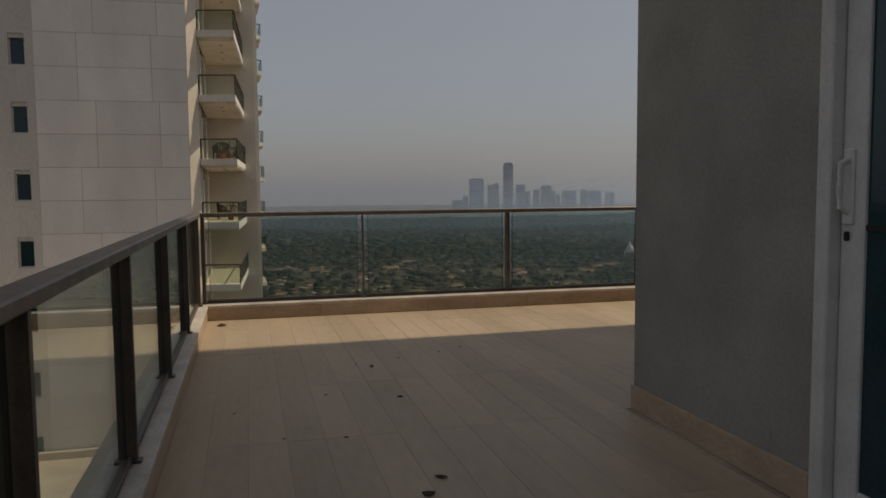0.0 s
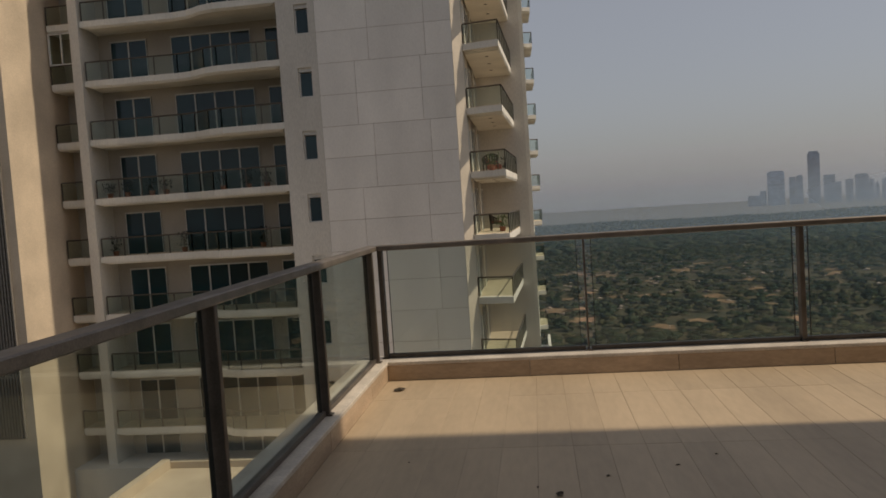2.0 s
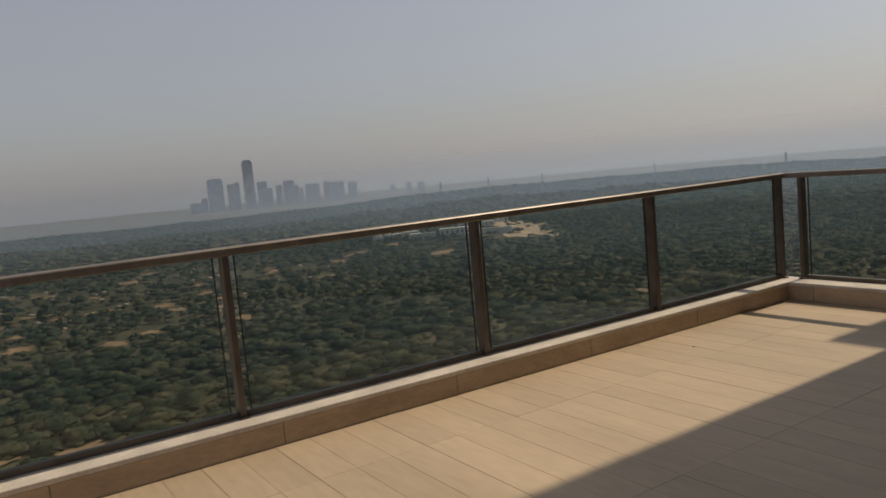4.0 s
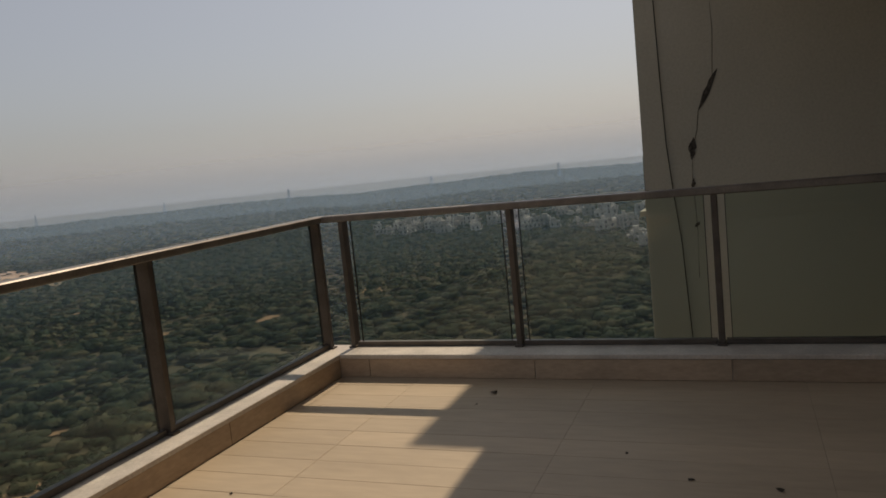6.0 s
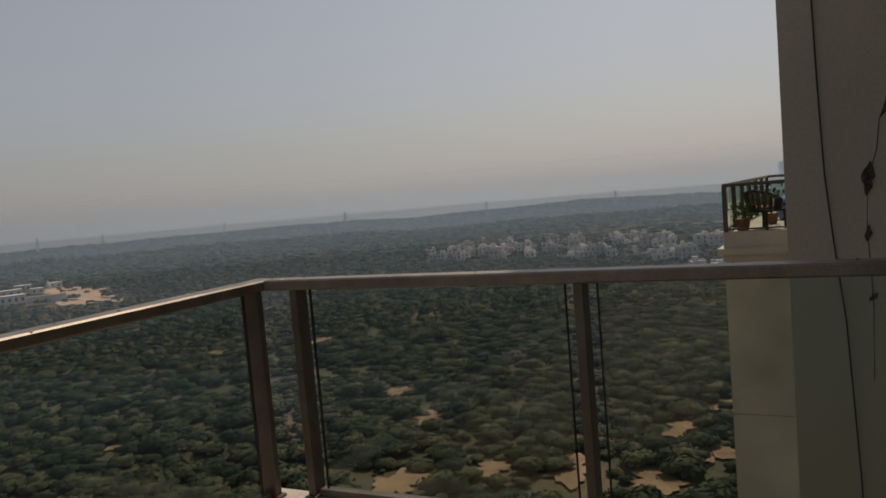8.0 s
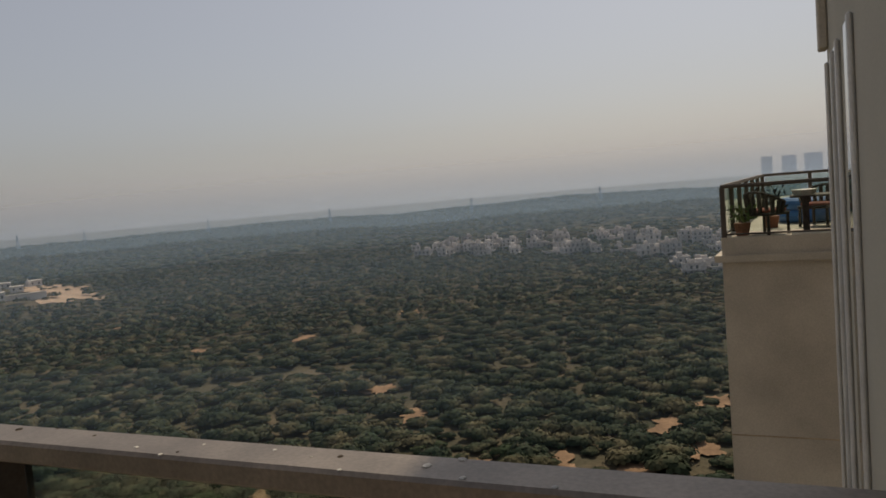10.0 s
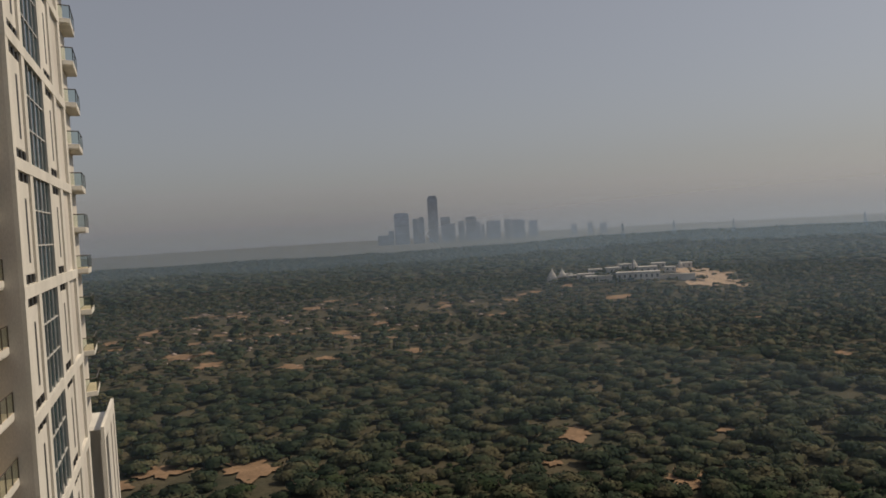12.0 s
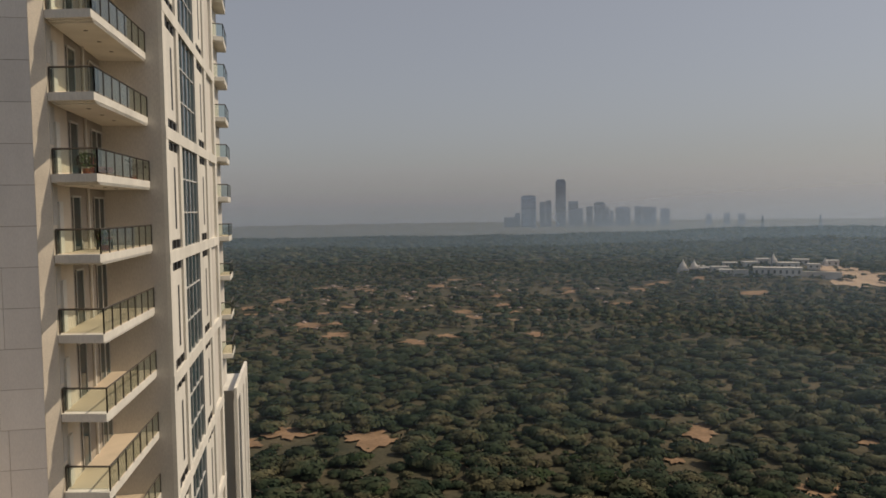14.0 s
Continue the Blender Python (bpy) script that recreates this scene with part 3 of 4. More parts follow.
# south facade: window strip with real openings, then panels on a backing wall
WX0, WX1, WZ, WH = -10.19, -9.49, 1.57, 1.45
bm = bmesh.new()
add_box(bm, (-11.1, TY, ZB), (WX0, 42.4, TOP))
add_box(bm, (WX1, TY, ZB), (-9.15, 42.4, TOP))
prev = ZB
for z in zs[1:]:
    w0 = z + WZ
    add_box(bm, (WX0, TY, prev), (WX1, 42.4, w0))
    add_box(bm, (WX0, TY + 0.45, w0), (WX1, 42.4, w0 + WH))
    prev = w0 + WH
add_box(bm, (WX0, TY, prev), (WX1, 42.4, TOP))
part("facade_wall", bm, TOWER_WALL, tower, "grey rendered facade strip with small windows")
for z in zs[1:]:
    w0 = z + WZ
    win = part("window", box((WX0 + 0.06, TY + 0.22, w0 + 0.06), (WX1 - 0.06, TY + 0.25, w0 + WH - 0.25)), DARK_GLASS, tower, "small dark recessed window")
    bm = bmesh.new()
    add_box(bm, (WX0, TY + 0.18, w0), (WX0 + 0.06, TY + 0.26, w0 + WH - 0.2))
    add_box(bm, (WX1 - 0.06, TY + 0.18, w0), (WX1, TY + 0.26, w0 + WH - 0.2))
    add_box(bm, (WX0 + 0.06, TY + 0.18, w0), (WX1 - 0.06, TY + 0.26, w0 + 0.06))
    add_box(bm, (WX0, TY + 0.10, w0 + WH - 0.2), (WX1, TY + 0.3, w0 + WH - 0.002))
    part("frame", bm, WHITE_ALU, win, "white window frame")
part("panel_backing", box((-9.15, TY + 0.03, ZB), (-2.4, 42.4, TOP)), GROUT, tower)
cols = [-9.148, -6.55, -4.85, -3.72, -2.4]
row = PITCH / 2
for r in range(int((TOP - ZB) / row)):
    z0 = ZB + r * row
    shift = 0.0 if (r // 2) % 2 else -0.75
    cuts = [cols[0], cols[1] + shift, cols[3] + 0.4 * shift, cols[4]]
    for x0, x1 in zip(cuts, cuts[1:]):
        part("panel", box((x0 + 0.009, TY, z0 + 0.010), (x1 - 0.009, TY + 0.035, z0 + row - 0.010)), PANEL, tower)
# slanting corner strip with shallow niches
part("corner_strip", prism([(-2.4, TY + 0.002), (-1.95, TY + 0.38), (-1.95, 42.4), (-2.4, 42.4)], ZB, TOP), TOWER_CREAM, tower, "sunlit cream corner strip")
for z in zs:
    part("niche", box((-1.96, TY + 0.5, z - 1.55), (-1.93, TY + 1.1, z - 0.05)), TOWER_WALL, tower)


def balcony(path, back, z, posts, label):
    """A balcony slab with moulded fascia, glass railing along path (plan points) and posts at fractions of each stretch."""
    slab = part("balcony", prism(path + back, z + 0.10, z + 0.42), TOWER_WHITE, tower, label)
    cx = sum(p[0] for p in path) / len(path)
    cy = sum(p[1] for p in back) / len(back)
    for k, (low, high) in enumerate(((z + 0.05, z + 0.10), (z, z + 0.05))):
        inner = [(p[0] + (cx - p[0]) * (0.03 + 0.03 * k), p[1] + (cy - p[1]) * (0.03 + 0.03 * k)) for p in path]
        part("soffit_moulding", prism(inner + back, low, high), TOWER_WHITE, slab)
    part("balcony_floor", prism([(p[0] + (cx - p[0]) * 0.03, p[1] + (cy - p[1]) * 0.05) for p in path] + back, z + 0.42, z + 0.43), TOWER_BEIGE, slab, "tan tiled balcony floor")
    base = z + 0.42
    for (p, q), n in zip(zip(path, path[1:]), posts):
        p, q = Vector((*p, base)), Vector((*q, base))
        p, q = p.lerp(Vector((cx, cy, base)), 0.02), q.lerp(Vector((cx, cy, base)), 0.02)
        part("handrail", tube([p + Vector((0, 0, 0.98)), q + Vector((0, 0, 0.98))], 0.04, 4), BALC_RAIL, slab)
        for i in range(n + 1):
            r = p.lerp(q, i / n)
            part("post", box((r.x - 0.025, r.y - 0.025, base), (r.x + 0.025, r.y + 0.025, base + 0.97)), BALC_RAIL, slab)
        bm2 = bmesh.new()
        side = (q - p).normalized().cross(Vector((0, 0, 1))) * 0.006
        vs = [bm2.verts.new(w + s * side + Vector((0, 0, h))) for s in (1, -1) for w, h in ((p, 0.06), (q, 0.06), (q, 0.95), (p, 0.95))]
        for f in ((0, 1, 2, 3), (7, 6, 5, 4), (0, 4, 5, 1), (1, 5, 6, 2), (2, 6, 7, 3), (3, 7, 4, 0)):
            bm2.faces.new([vs[j] for j in f])
        part("pane", bm2, BALC_GLASS, slab).visible_shadow = False
    return slab


def glass_door(x0, x1, y0, y1, z, leaves):
    """A glazed balcony door lying in the plane from (x0, y0) to (x1, y1)."""
    a, b = Vector((x0, y0, 0)), Vector((x1, y1, 0))
    out = Vector((0, -1, 0)) if abs(y1 - y0) < 0.01 else Vector((1, 0, 0))
    def slab_box(u0, u1, d0, d1, z0, z1):
        p, q = a.lerp(b, u0) + out * d0, a.lerp(b, u1) + out * d1
        return box((min(p.x, q.x), min(p.y, q.y), z0), (max(p.x, q.x), max(p.y, q.y), z1))
    pane = part("balcony_door", slab_box(0, 1, 0.0, 0.03, z, z + 2.25), DARK_GLASS, tower, "dark teal glazed balcony door")
    w = 0.075 / (b - a).length
    for i in range(leaves + 1):
        u = i / leaves
        part("frame_bar", slab_box(max(0, u - w / 2), min(1, u + w / 2), 0.0, 0.07, z, z + 2.25), WHITE_ALU, pane)
    part("head", slab_box(0, 1, 0.0, 0.09, z + 2.25, z + 2.33), WHITE_ALU, pane)


WAVE = [(-22.2, 40.7), (-17.0, 40.7), (-16.2, 40.55), (-15.2, 39.95), (-14.4, 39.72), (-11.12, 39.66)]
for k, z in zip(range(LOW, HIGH + 1), zs):
    # east balconies beside the corner strip
    if k >= LOW + 1:
        balcony([(-1.93, TY + 0.4), (-0.17, TY), (0.2, 47.98)], [(-1.93, 47.98)], z, (1, 7), "white balcony slab with dark glass railing")
        glass_door(-1.95, -1.95, 42.6, 43.7, z + 0.45, 1)
        glass_door(-1.95, -1.95, 45.9, 47.7, z + 0.45, 2)
        # shade of the opening beside the strip, as a dark-coloured box
        part("service_hatch", box((-1.95, TY + 0.62, z + 0.45), (-1.90, TY + 0.95, z + 1.38)), DARK_SLOT, tower, "dark box standing in for a shaded opening")
        part("hatch_jamb", box((-1.95, TY + 0.97, z + 0.43), (-1.84, TY + 1.45, z + 2.5)), TOWER_WHITE, tower)
        part("downpipe", tube([(-1.86, 44.8, z + 0.42), (-1.86, 44.8, z + PITCH)], 0.06, 6), TOWER_WHITE, tower)
        for y in (41.5, 43.6, 45.7):
            part("downlight", tube([(-0.85, y, z - 0.012), (-0.85, y, z + 0.004)], 0.09, 10), DARK_SLOT, tower)
    # recessed balconies with a wave in the front edge
    if z > -13.6:
        balcony(WAVE, [(-11.12, 42.38), (-22.2, 42.38)], z, (4, 1, 1, 1, 3), "long white wave-fronted balcony slab in the recess")
        balcony([(-24.2, 40.9), (-22.75, 40.9)], [(-22.75, 42.38), (-24.2, 42.38)], z, (1,), "small side balcony in the recess")
        glass_door(-21.5, -19.4, 42.4, 42.4, z + 0.42, 2)
        glass_door(-18.0, -13.5, 42.4, 42.4, z + 0.42, 4)
        glass_door(-12.7, -11.8, 42.4, 42.4, z + 0.42, 1)
    # back balconies
    if k >= -4:
        balcony([(0.84, 70.6), (1.75, 70.9), (1.6, 75)], [(0.84, 75)], z - 0.4, (1, 2), "white balcony slab at the back of the tower")
z2 = FLOOR0 + 2 * PITCH + 0.42
glaz = part("balcony_glazing", box((-24.15, 40.93, z2 + 1.0), (-22.8, 40.96, z2 + 2.65)), BALC_GLASS, tower, "glazed-in side balcony with white frame")
for x0, x1, a, b in ((-24.2, -24.1, 1.0, 2.7), (-23.5, -23.42, 1.0, 2.7), (-22.85, -22.76, 1.0, 2.7), (-24.1, -22.85, 1.0, 1.07), (-24.1, -22.85, 2.62, 2.7)):
    part("frame_bar", box((x0, 40.90, z2 + a), (x1, 40.99, z2 + b)), WHITE_ALU, glaz)
part("recess_pier", box((-22.72, 40.55, -11.6), (-22.22, 42.4, TOP)), TOWER_WALL, tower, "pale pier between the balconies")
part("back_wall", box((-20, 70.5, -13), (0.84, 75, TOP)), TOWER_WALL, tower)

# sunlit east face: white frame, slotted strips and dark glazing in two-storey bays
FX = 0.82
bands = [FLOOR0 + PITCH * (2 * j) + 2.55 for j in range(-5, 5)]
for z in bands:
    part("facade_band", box((FX, 47.985, z), (FX + 0.22, 70.515, z + 0.62)), TOWER_WHITE, tower, "white horizontal facade band")
for y0, y1 in ((48.0, 48.75), (52.2, 53.1), (59.2, 60.3), (64.2, 65.4), (69.4, 70.5)):
    part("facade_pier", box((FX, y0, ZB), (FX + 0.20, y1, TOP)), TOWER_WHITE, tower, "white facade pier")
for z in bands:
    h = 2 * PITCH
    g = part("glazing", box((FX, 53.1, z + 0.62), (FX + 0.05, 59.2, z + h)), DARK_GLASS, tower, "tall dark glazing")
    for i in range(1, 4):
        y = 53.1 + i * 1.52
        part("mullion", box((FX + 0.05, y, z + 0.62), (FX + 0.12, y + 0.10, z + h)), WHITE_ALU, g)
    for j in (1, 2):
        part("transom", box((FX + 0.05, 53.1, z + 0.62 + j * 1.9), (FX + 0.11, 59.2, z + 0.70 + j * 1.9)), WHITE_ALU, g)
    for y0, y1 in ((48.75, 52.2), (60.3, 64.2)):
        s = part("slotted_strip", box((FX, y0 + 0.35, z + 1.15), (FX + 0.12, y1 - 0.35, z + h - 0.5)), TOWER_WHITE, tower, "white strip with dark slots")
        m = (y0 + y1) / 2
        part("slot", box((FX + 0.12, m + 0.05, z + 1.7), (FX + 0.125, m + 0.55, z + h - 1.3)), DARK_SLOT, s)
        for yy in (y0 + 0.5, y0 + 1.6, y0 + 2.7):
            part("vent", box((FX + 0.001, yy, z + 0.68), (FX + 0.126, yy + 0.5, z + 1.1)), DARK_SLOT, s)
            part("vent", box((FX + 0.001, yy, z + h - 0.45), (FX + 0.126, yy + 0.5, z + h - 0.05)), DARK_SLOT, s)
# lower annexe with a roof terrace behind
part("annexe", box((-15, 75.0, GROUND), (2.0, 82, -14.0)), TOWER_WHITE, tower, "white lower annexe with roof terrace")
part("annexe_parapet", box((1.75, 71.0, -14.0), (2.0, 82, -12.9)), TOWER_WHITE, tower)
for y in (71.0, 74, 77, 80):
    part("annexe_pier", box((1.7, y, GROUND), (2.0, y + 0.8, -14.0)), TOWER_WHITE, tower)


PZ = -11.45
podium = part("podium_roof", box((-18.9, 25.0, GROUND), (-2.0, 39.57, PZ)), TOWER_BEIGE, tower, "sunlit cream roof of the low podium")
part("podium_parapet", box((-18.9, 25.0, PZ), (-18.5, 39.2, PZ + 0.5)), TOWER_BEIGE, podium)
part("podium_kerb", box((-18.5, 39.2, PZ), (-2.0, 39.565, PZ + 0.35)), TOWER_BEIGE, podium)
part("podium_step", box((-16.2, 33.0, PZ), (-6.0, 36.6, PZ + 0.3)), TOWER_BEIGE, podium)


def balcony_clutter():
    """Plants and seats on some of the neighbour's balconies."""
    pot_plant((-0.9, 41.0, FLOOR0 + 0.42), 0.9, 11, PLANT, "green potted plant on a balcony")
    pot_plant((-0.4, 47.2, FLOOR0 + 0.42), 1.0, 12, LEAF_DARK, "leafy potted plant on a balcony")
    pot_plant((-0.6, 42.2, FLOOR0 - PITCH + 0.42), 0.9, 13, PLANT, "bushy potted plant on a balcony")
    for i, x in enumerate((-21.6, -20.6, -19.2, -18.4, -15.2, -13.8, -12.8)):
        pot_plant((x, 41.2, FLOOR0 + 0.42), 0.8 + 0.1 * (i % 3), 20 + i, LEAF_DARK, "dark potted plant behind a balcony railing")
    for i, x in enumerate((-21.5, -17.6, -13.2)):
        pot_plant((x, 41.1, FLOOR0 - PITCH + 0.42), 1.1, 40 + i, LEAF_DARK, "tall dark potted plant behind a balcony railing")
    seat = thing("red_armchair", "red cushioned armchair on a tower balcony", "chair", at=(-0.9, 43.4, FLOOR0 + 0.42))
    part("seat", box((-0.4, -0.4, 0.2), (0.4, 0.4, 0.45), 0.06), CUSHION, seat)
    part("backrest", box((-0.45, -0.4, 0.45), (-0.25, 0.4, 0.85), 0.06), CUSHION, seat)
    copy_thing(first, pose(-1.0, 41.6, FLOOR0 + 0.42, 0, 0, 200))
    copy_thing(first, pose(-1.0, 43.8, FLOOR0 - PITCH + 0.42, 0, 0, 100))


balcony_clutter()

# ---- the land: one sheet with a low ridge far off ----
VX, VY = 7.6, 7.8


def smooth(a, b, x):
    t = np.clip((x - a) / (b - a), 0, 1)
    return t * t * (3 - 2 * t)


def land(x, y):
    """Height of the ground: scrub plain, temple knoll, ridge that ends the view, and the lower plain behind."""
    dx, dy = x - VX, y - VY
    d = np.hypot(dx, dy)
    az = np.degrees(np.arctan2(dx, dy))
    el = np.interp(az, [-180, -12, 0, 15, 25, 33, 57, 62, 68, 75, 80, 90, 180], [-2.0, -2.0, -2.05, -2.15, -1.92, -1.62, -1.56, -1.8, -1.65, -1.45, -1.55, -1.8, -1.9])
    far = np.interp(az, [-180, 20, 60, 75, 180], [1650, 1650, 1750, 1900, 1900])
    crest = 1.3 + far * np.tan(np.radians(el)) - 6.5
    z = GROUND + (crest - GROUND) * smooth(700, far, d)
    z = np.where(d > far, crest - (crest + 95) * smooth(far, far + 700, d), z)
    z = z + 1.6 * np.sin(x * 0.021 + 1.3) * np.sin(y * 0.017) * smooth(120, 400, d) + 2.4 * np.sin(x * 0.006 + y * 0.008) * smooth(300, 900, d) * (1 - smooth(1200, 1600, d))
    z = z + 9.5 * np.exp(-(((x - 345) / 95) ** 2 + ((y - 500) / 70) ** 2))
    z = z + 5.0 * np.exp(-(((x - 180) / 120) ** 2 + ((y - 560) / 90) ** 2))
    z = z + 4.5 * np.exp(-(((x - 392) / 70) ** 2 + ((y - 538) / 55) ** 2))
    return z


def raw_mesh(name, verts, faces, material, swell=None):
    verts, faces = np.asarray(verts, np.float32), np.asarray(faces, np.int32)
    me = bpy.data.meshes.new(name)
    k = faces.shape[1]
    me.vertices.add(len(verts))
    me.vertices.foreach_set("co", verts.ravel())
    me.loops.add(faces.size)
    me.loops.foreach_set("vertex_index", faces.ravel())
    me.polygons.add(len(faces))
    me.polygons.foreach_set("loop_start", np.arange(0, faces.size, k, dtype=np.int32))
    me.polygons.foreach_set("loop_total", np.full(len(faces), k, np.int32))
    me.update(calc_edges=True)
    if swell is not None:
        me.attributes.new("swell", "FLOAT_VECTOR", "POINT").data.foreach_set("vector", np.asarray(swell, np.float32).ravel())
    me.materials.append(material)
    return me


NA, NR = 300, 150
rad = np.concatenate([[1.0], np.geomspace(20, 4900, NR - 1)])
ang = np.linspace(0, 2 * np.pi, NA, endpoint=False)
gx, gy = VX + rad[:, None] * np.sin(ang), VY + rad[:, None] * np.cos(ang)
gz = land(gx, gy)
gv = np.stack([gx, gy, gz], -1).reshape(-1, 3)
ii, jj = np.meshgrid(np.arange(NR - 1), np.arange(NA), indexing="ij")
j2 = (jj + 1) % NA
gf = np.stack([ii * NA + jj, ii * NA + j2, (ii + 1) * NA + j2, (ii + 1) * NA + jj], -1).reshape(-1, 4)[:, ::-1]
ground = tagged(new("ground", raw_mesh("ground", gv, gf, SAND)), "dry sandy scrubland with reddish bare earth", "ground", kind="structure")

# ---- acacia forest ----
OCT_V = np.array([(1, 0, 0), (-1, 0, 0), (0, 1, 0), (0, -1, 0), (0, 0, 1), (0, 0, -1)], float)
OCT_F = np.array([(0, 2, 4), (2, 1, 4), (1, 3, 4), (3, 0, 4), (2, 0, 5), (1, 2, 5), (3, 1, 5), (0, 3, 5)])


def crown_shape(rng, lobes, sprays, spray, sides=7):
    """Umbrella crown of unit radius: overlapping low leafy domes, uneven and open below, strewn with small leaf sprays that fray
    the outline. Gives the points, the faces and the way the crown swells at each point."""
    vs, fs, ns = [], [], []
    spread = [(0.05, 0.0, 0.62 if lobes > 1 else 0.92, 0.04)] + [(rng.uniform(0.36, 0.60), k * 6.28 / max(1, lobes - 1) + rng.uniform(-0.4, 0.4), rng.uniform(0.38, 0.56), rng.uniform(-0.13, 0.04)) for k in range(lobes - 1)]
    def swell(c, q, a, up):
        return (Vector((q * math.cos(a), q * math.sin(a), up + 0.12)).normalized() * 0.35 + Vector((c.x * 0.9, c.y * 0.9, 0.55)).normalized() * 0.8).normalized()
    for r0, a0, w, dz in spread:
        base = len(vs)
        mid = Vector((r0 * math.cos(a0), r0 * math.sin(a0), 0.38 + dz))
        for q, up in ((1.0, -0.12), (0.86, 0.50), (0.48, 0.88)):
            for k in range(sides):
                a = 6.2832 * (k + 0.5 * (q < 0.9)) / sides
                rr = w * q * rng.uniform(0.78, 1.16)
                c = mid + Vector((rr * math.cos(a), rr * math.sin(a), 0.21 * up * rng.uniform(0.85, 1.15)))
                vs.append(c)
                ns.append(swell(c, q, a, max(0.0, up)))
        top = mid + Vector((0, 0, 0.21))
        vs.append(top)
        ns.append(swell(top, 0, 0, 1))
        for j in range(2):
            for k in range(sides):
                p, q = base + j * sides + k, base + j * sides + (k + 1) % sides
                fs += [(p, q, q + sides), (p, q + sides, p + sides)]
        fs += [(base + 2 * sides + k, base + 2 * sides + (k + 1) % sides, base + 3 * sides) for k in range(sides)]
    for i in range(sprays):
        r0, a0, w, dz = spread[i % lobes]
        a, q = i * 2.39996 + a0, min(0.999, math.sqrt((i // lobes + 0.5) / (sprays / lobes)) * rng.uniform(0.95, 1.15))
        up = math.sqrt(1 - q * q)
        k = 1.0 + 0.16 * rng.random() * (q > 0.8)
        c = Vector((r0 * math.cos(a0) + w * k * q * math.cos(a), r0 * math.sin(a0) + w * k * q * math.sin(a), 0.385 + dz + 0.22 * up + rng.uniform(-0.02, 0.055)))
        lean = (Vector((q * math.cos(a), q * math.sin(a), up + 0.2)).normalized() + Vector([rng.gauss(0, 0.26) for _ in range(3)])).normalized()
        side = lean.cross(Vector((math.cos(i), math.sin(i), 0.3))).normalized()
        fore = lean.cross(side)
        s, k, b = spray * rng.uniform(0.7, 1.35), rng.uniform(0.55, 0.9), len(vs)
        vs += [c - side * s, c - fore * s * k, c + side * s * rng.uniform(0.7, 1.2), c + fore * s * k]
        fs += [(b, b + 1, b + 2), (b, b + 2, b + 3)]
        ns += [(swell(c, q, a, up) + lean * 0.35).normalized()] * 4
    return np.array([tuple(v) for v in vs]), np.array(fs), np.array([tuple(v) for v in ns])


def trunk_shape(rng):
    """Short tapered trunk that forks into spreading limbs, for a crown of unit radius."""
    bm2 = bmesh.new()
    for i in range(5):
        a = i * 1.26 + rng.uniform(-0.3, 0.3)
        r = rng.uniform(0.35, 0.7)
        pts = [(0, 0, -0.1), (0.03 * math.cos(a), 0.03 * math.sin(a), 0.22), (0.5 * r * math.cos(a), 0.5 * r * math.sin(a), 0.46), (r * math.cos(a), r * math.sin(a), 0.66)]
        t = tube(pts, [0.055, 0.045, 0.028, 0.012], 5)
        me = bpy.data.meshes.new("limb")
        t.to_mesh(me)
        t.free()
        bm2.from_mesh(me)
        bpy.data.meshes.remove(me)
    return mesh_of("trunk", bm2, BARK)


CLEAR = [(2, 213, 7), (23, 204, 9), (-9, 206, 5), (107, 188, 6), (110, 145, 6), (144, 170, 4), (203, 120, 6), (181, 98, 5), (327, 172, 8), (273, 196, 6), (138, 84, 7), (121, 104, 6), (150, 68, 5), (153, 52, 7), (171, 42, 4), (247, 229, 5), (183, 33, 6), (202, 24, 6), (151, 34, 7), (168, 26, 6), (90, 170, 3)]
rs = np.random.RandomState(7)
SLOPE = [(60 + rs.normal(0, 130), 480 + rs.normal(0, 95), rs.uniform(5, 15), rs.uniform(3, 6)) for _ in range(70)]
SLOPE = [s for s in SLOPE if 330 < s[1] < 640]


def open_ground(x, y):
    """True where trees may stand: not in clearings, the temple yard, the town or by the houses."""
    ok = np.ones(len(x), bool)
    for cx, cy, r in CLEAR:
        far = math.hypot(cx - VX, cy - VY)
        ax, ay = (cx - VX) / far, (cy - VY) / far
        u, v = (x - cx) * ax + (y - cy) * ay + 4.5, (y - cy) * ax - (x - cx) * ay
        wob = 1 + 0.30 * np.sin(3 * np.arctan2(v, u) + cx) + 0.2 * np.sin(7 * np.arctan2(v, u) + cy)
        ok &= (np.hypot(u / (0.75 * r + 5.0), v / (0.8 * r + 1.0)) > wob) | (rs.rand(len(x)) < 0.10)
    for cx, cy, rx, ry in SLOPE:
        ok &= ((x - cx) / (0.75 * rx)) ** 2 + ((y - cy) / (ry * 2.0)) ** 2 > 1
    ok &= ~((x > -34) & (x < 42) & (y < 82))
    d, az = np.hypot(x - VX, y - VY), np.degrees(np.arctan2(x - VX, y - VY))
    ok &= ~((az > 34.9) & (az < 41.0) & (d > 540) & (d < 655) & (rs.rand(len(x)) > 0.22))
    town = (az > 62) & (az < 92) & (d > 900 - 16 * np.maximum(az - 62, 0) ** 0.9) & (d < 960)
    ok &= ~(town & (rs.rand(len(x)) < 0.35))
    gap = np.sin(x * 0.045 + 2 * np.sin(y * 0.031)) * np.sin(y * 0.052 + 1.7 * np.sin(x * 0.027))
    ok &= (gap < 0.82) | (rs.rand(len(x)) < 0.35)
    rocky = np.exp(-(((x - 60) / 150) ** 2 + ((y - 520) / 140) ** 2))
    ok &= rs.rand(len(x)) > 0.62 * rocky
    return ok


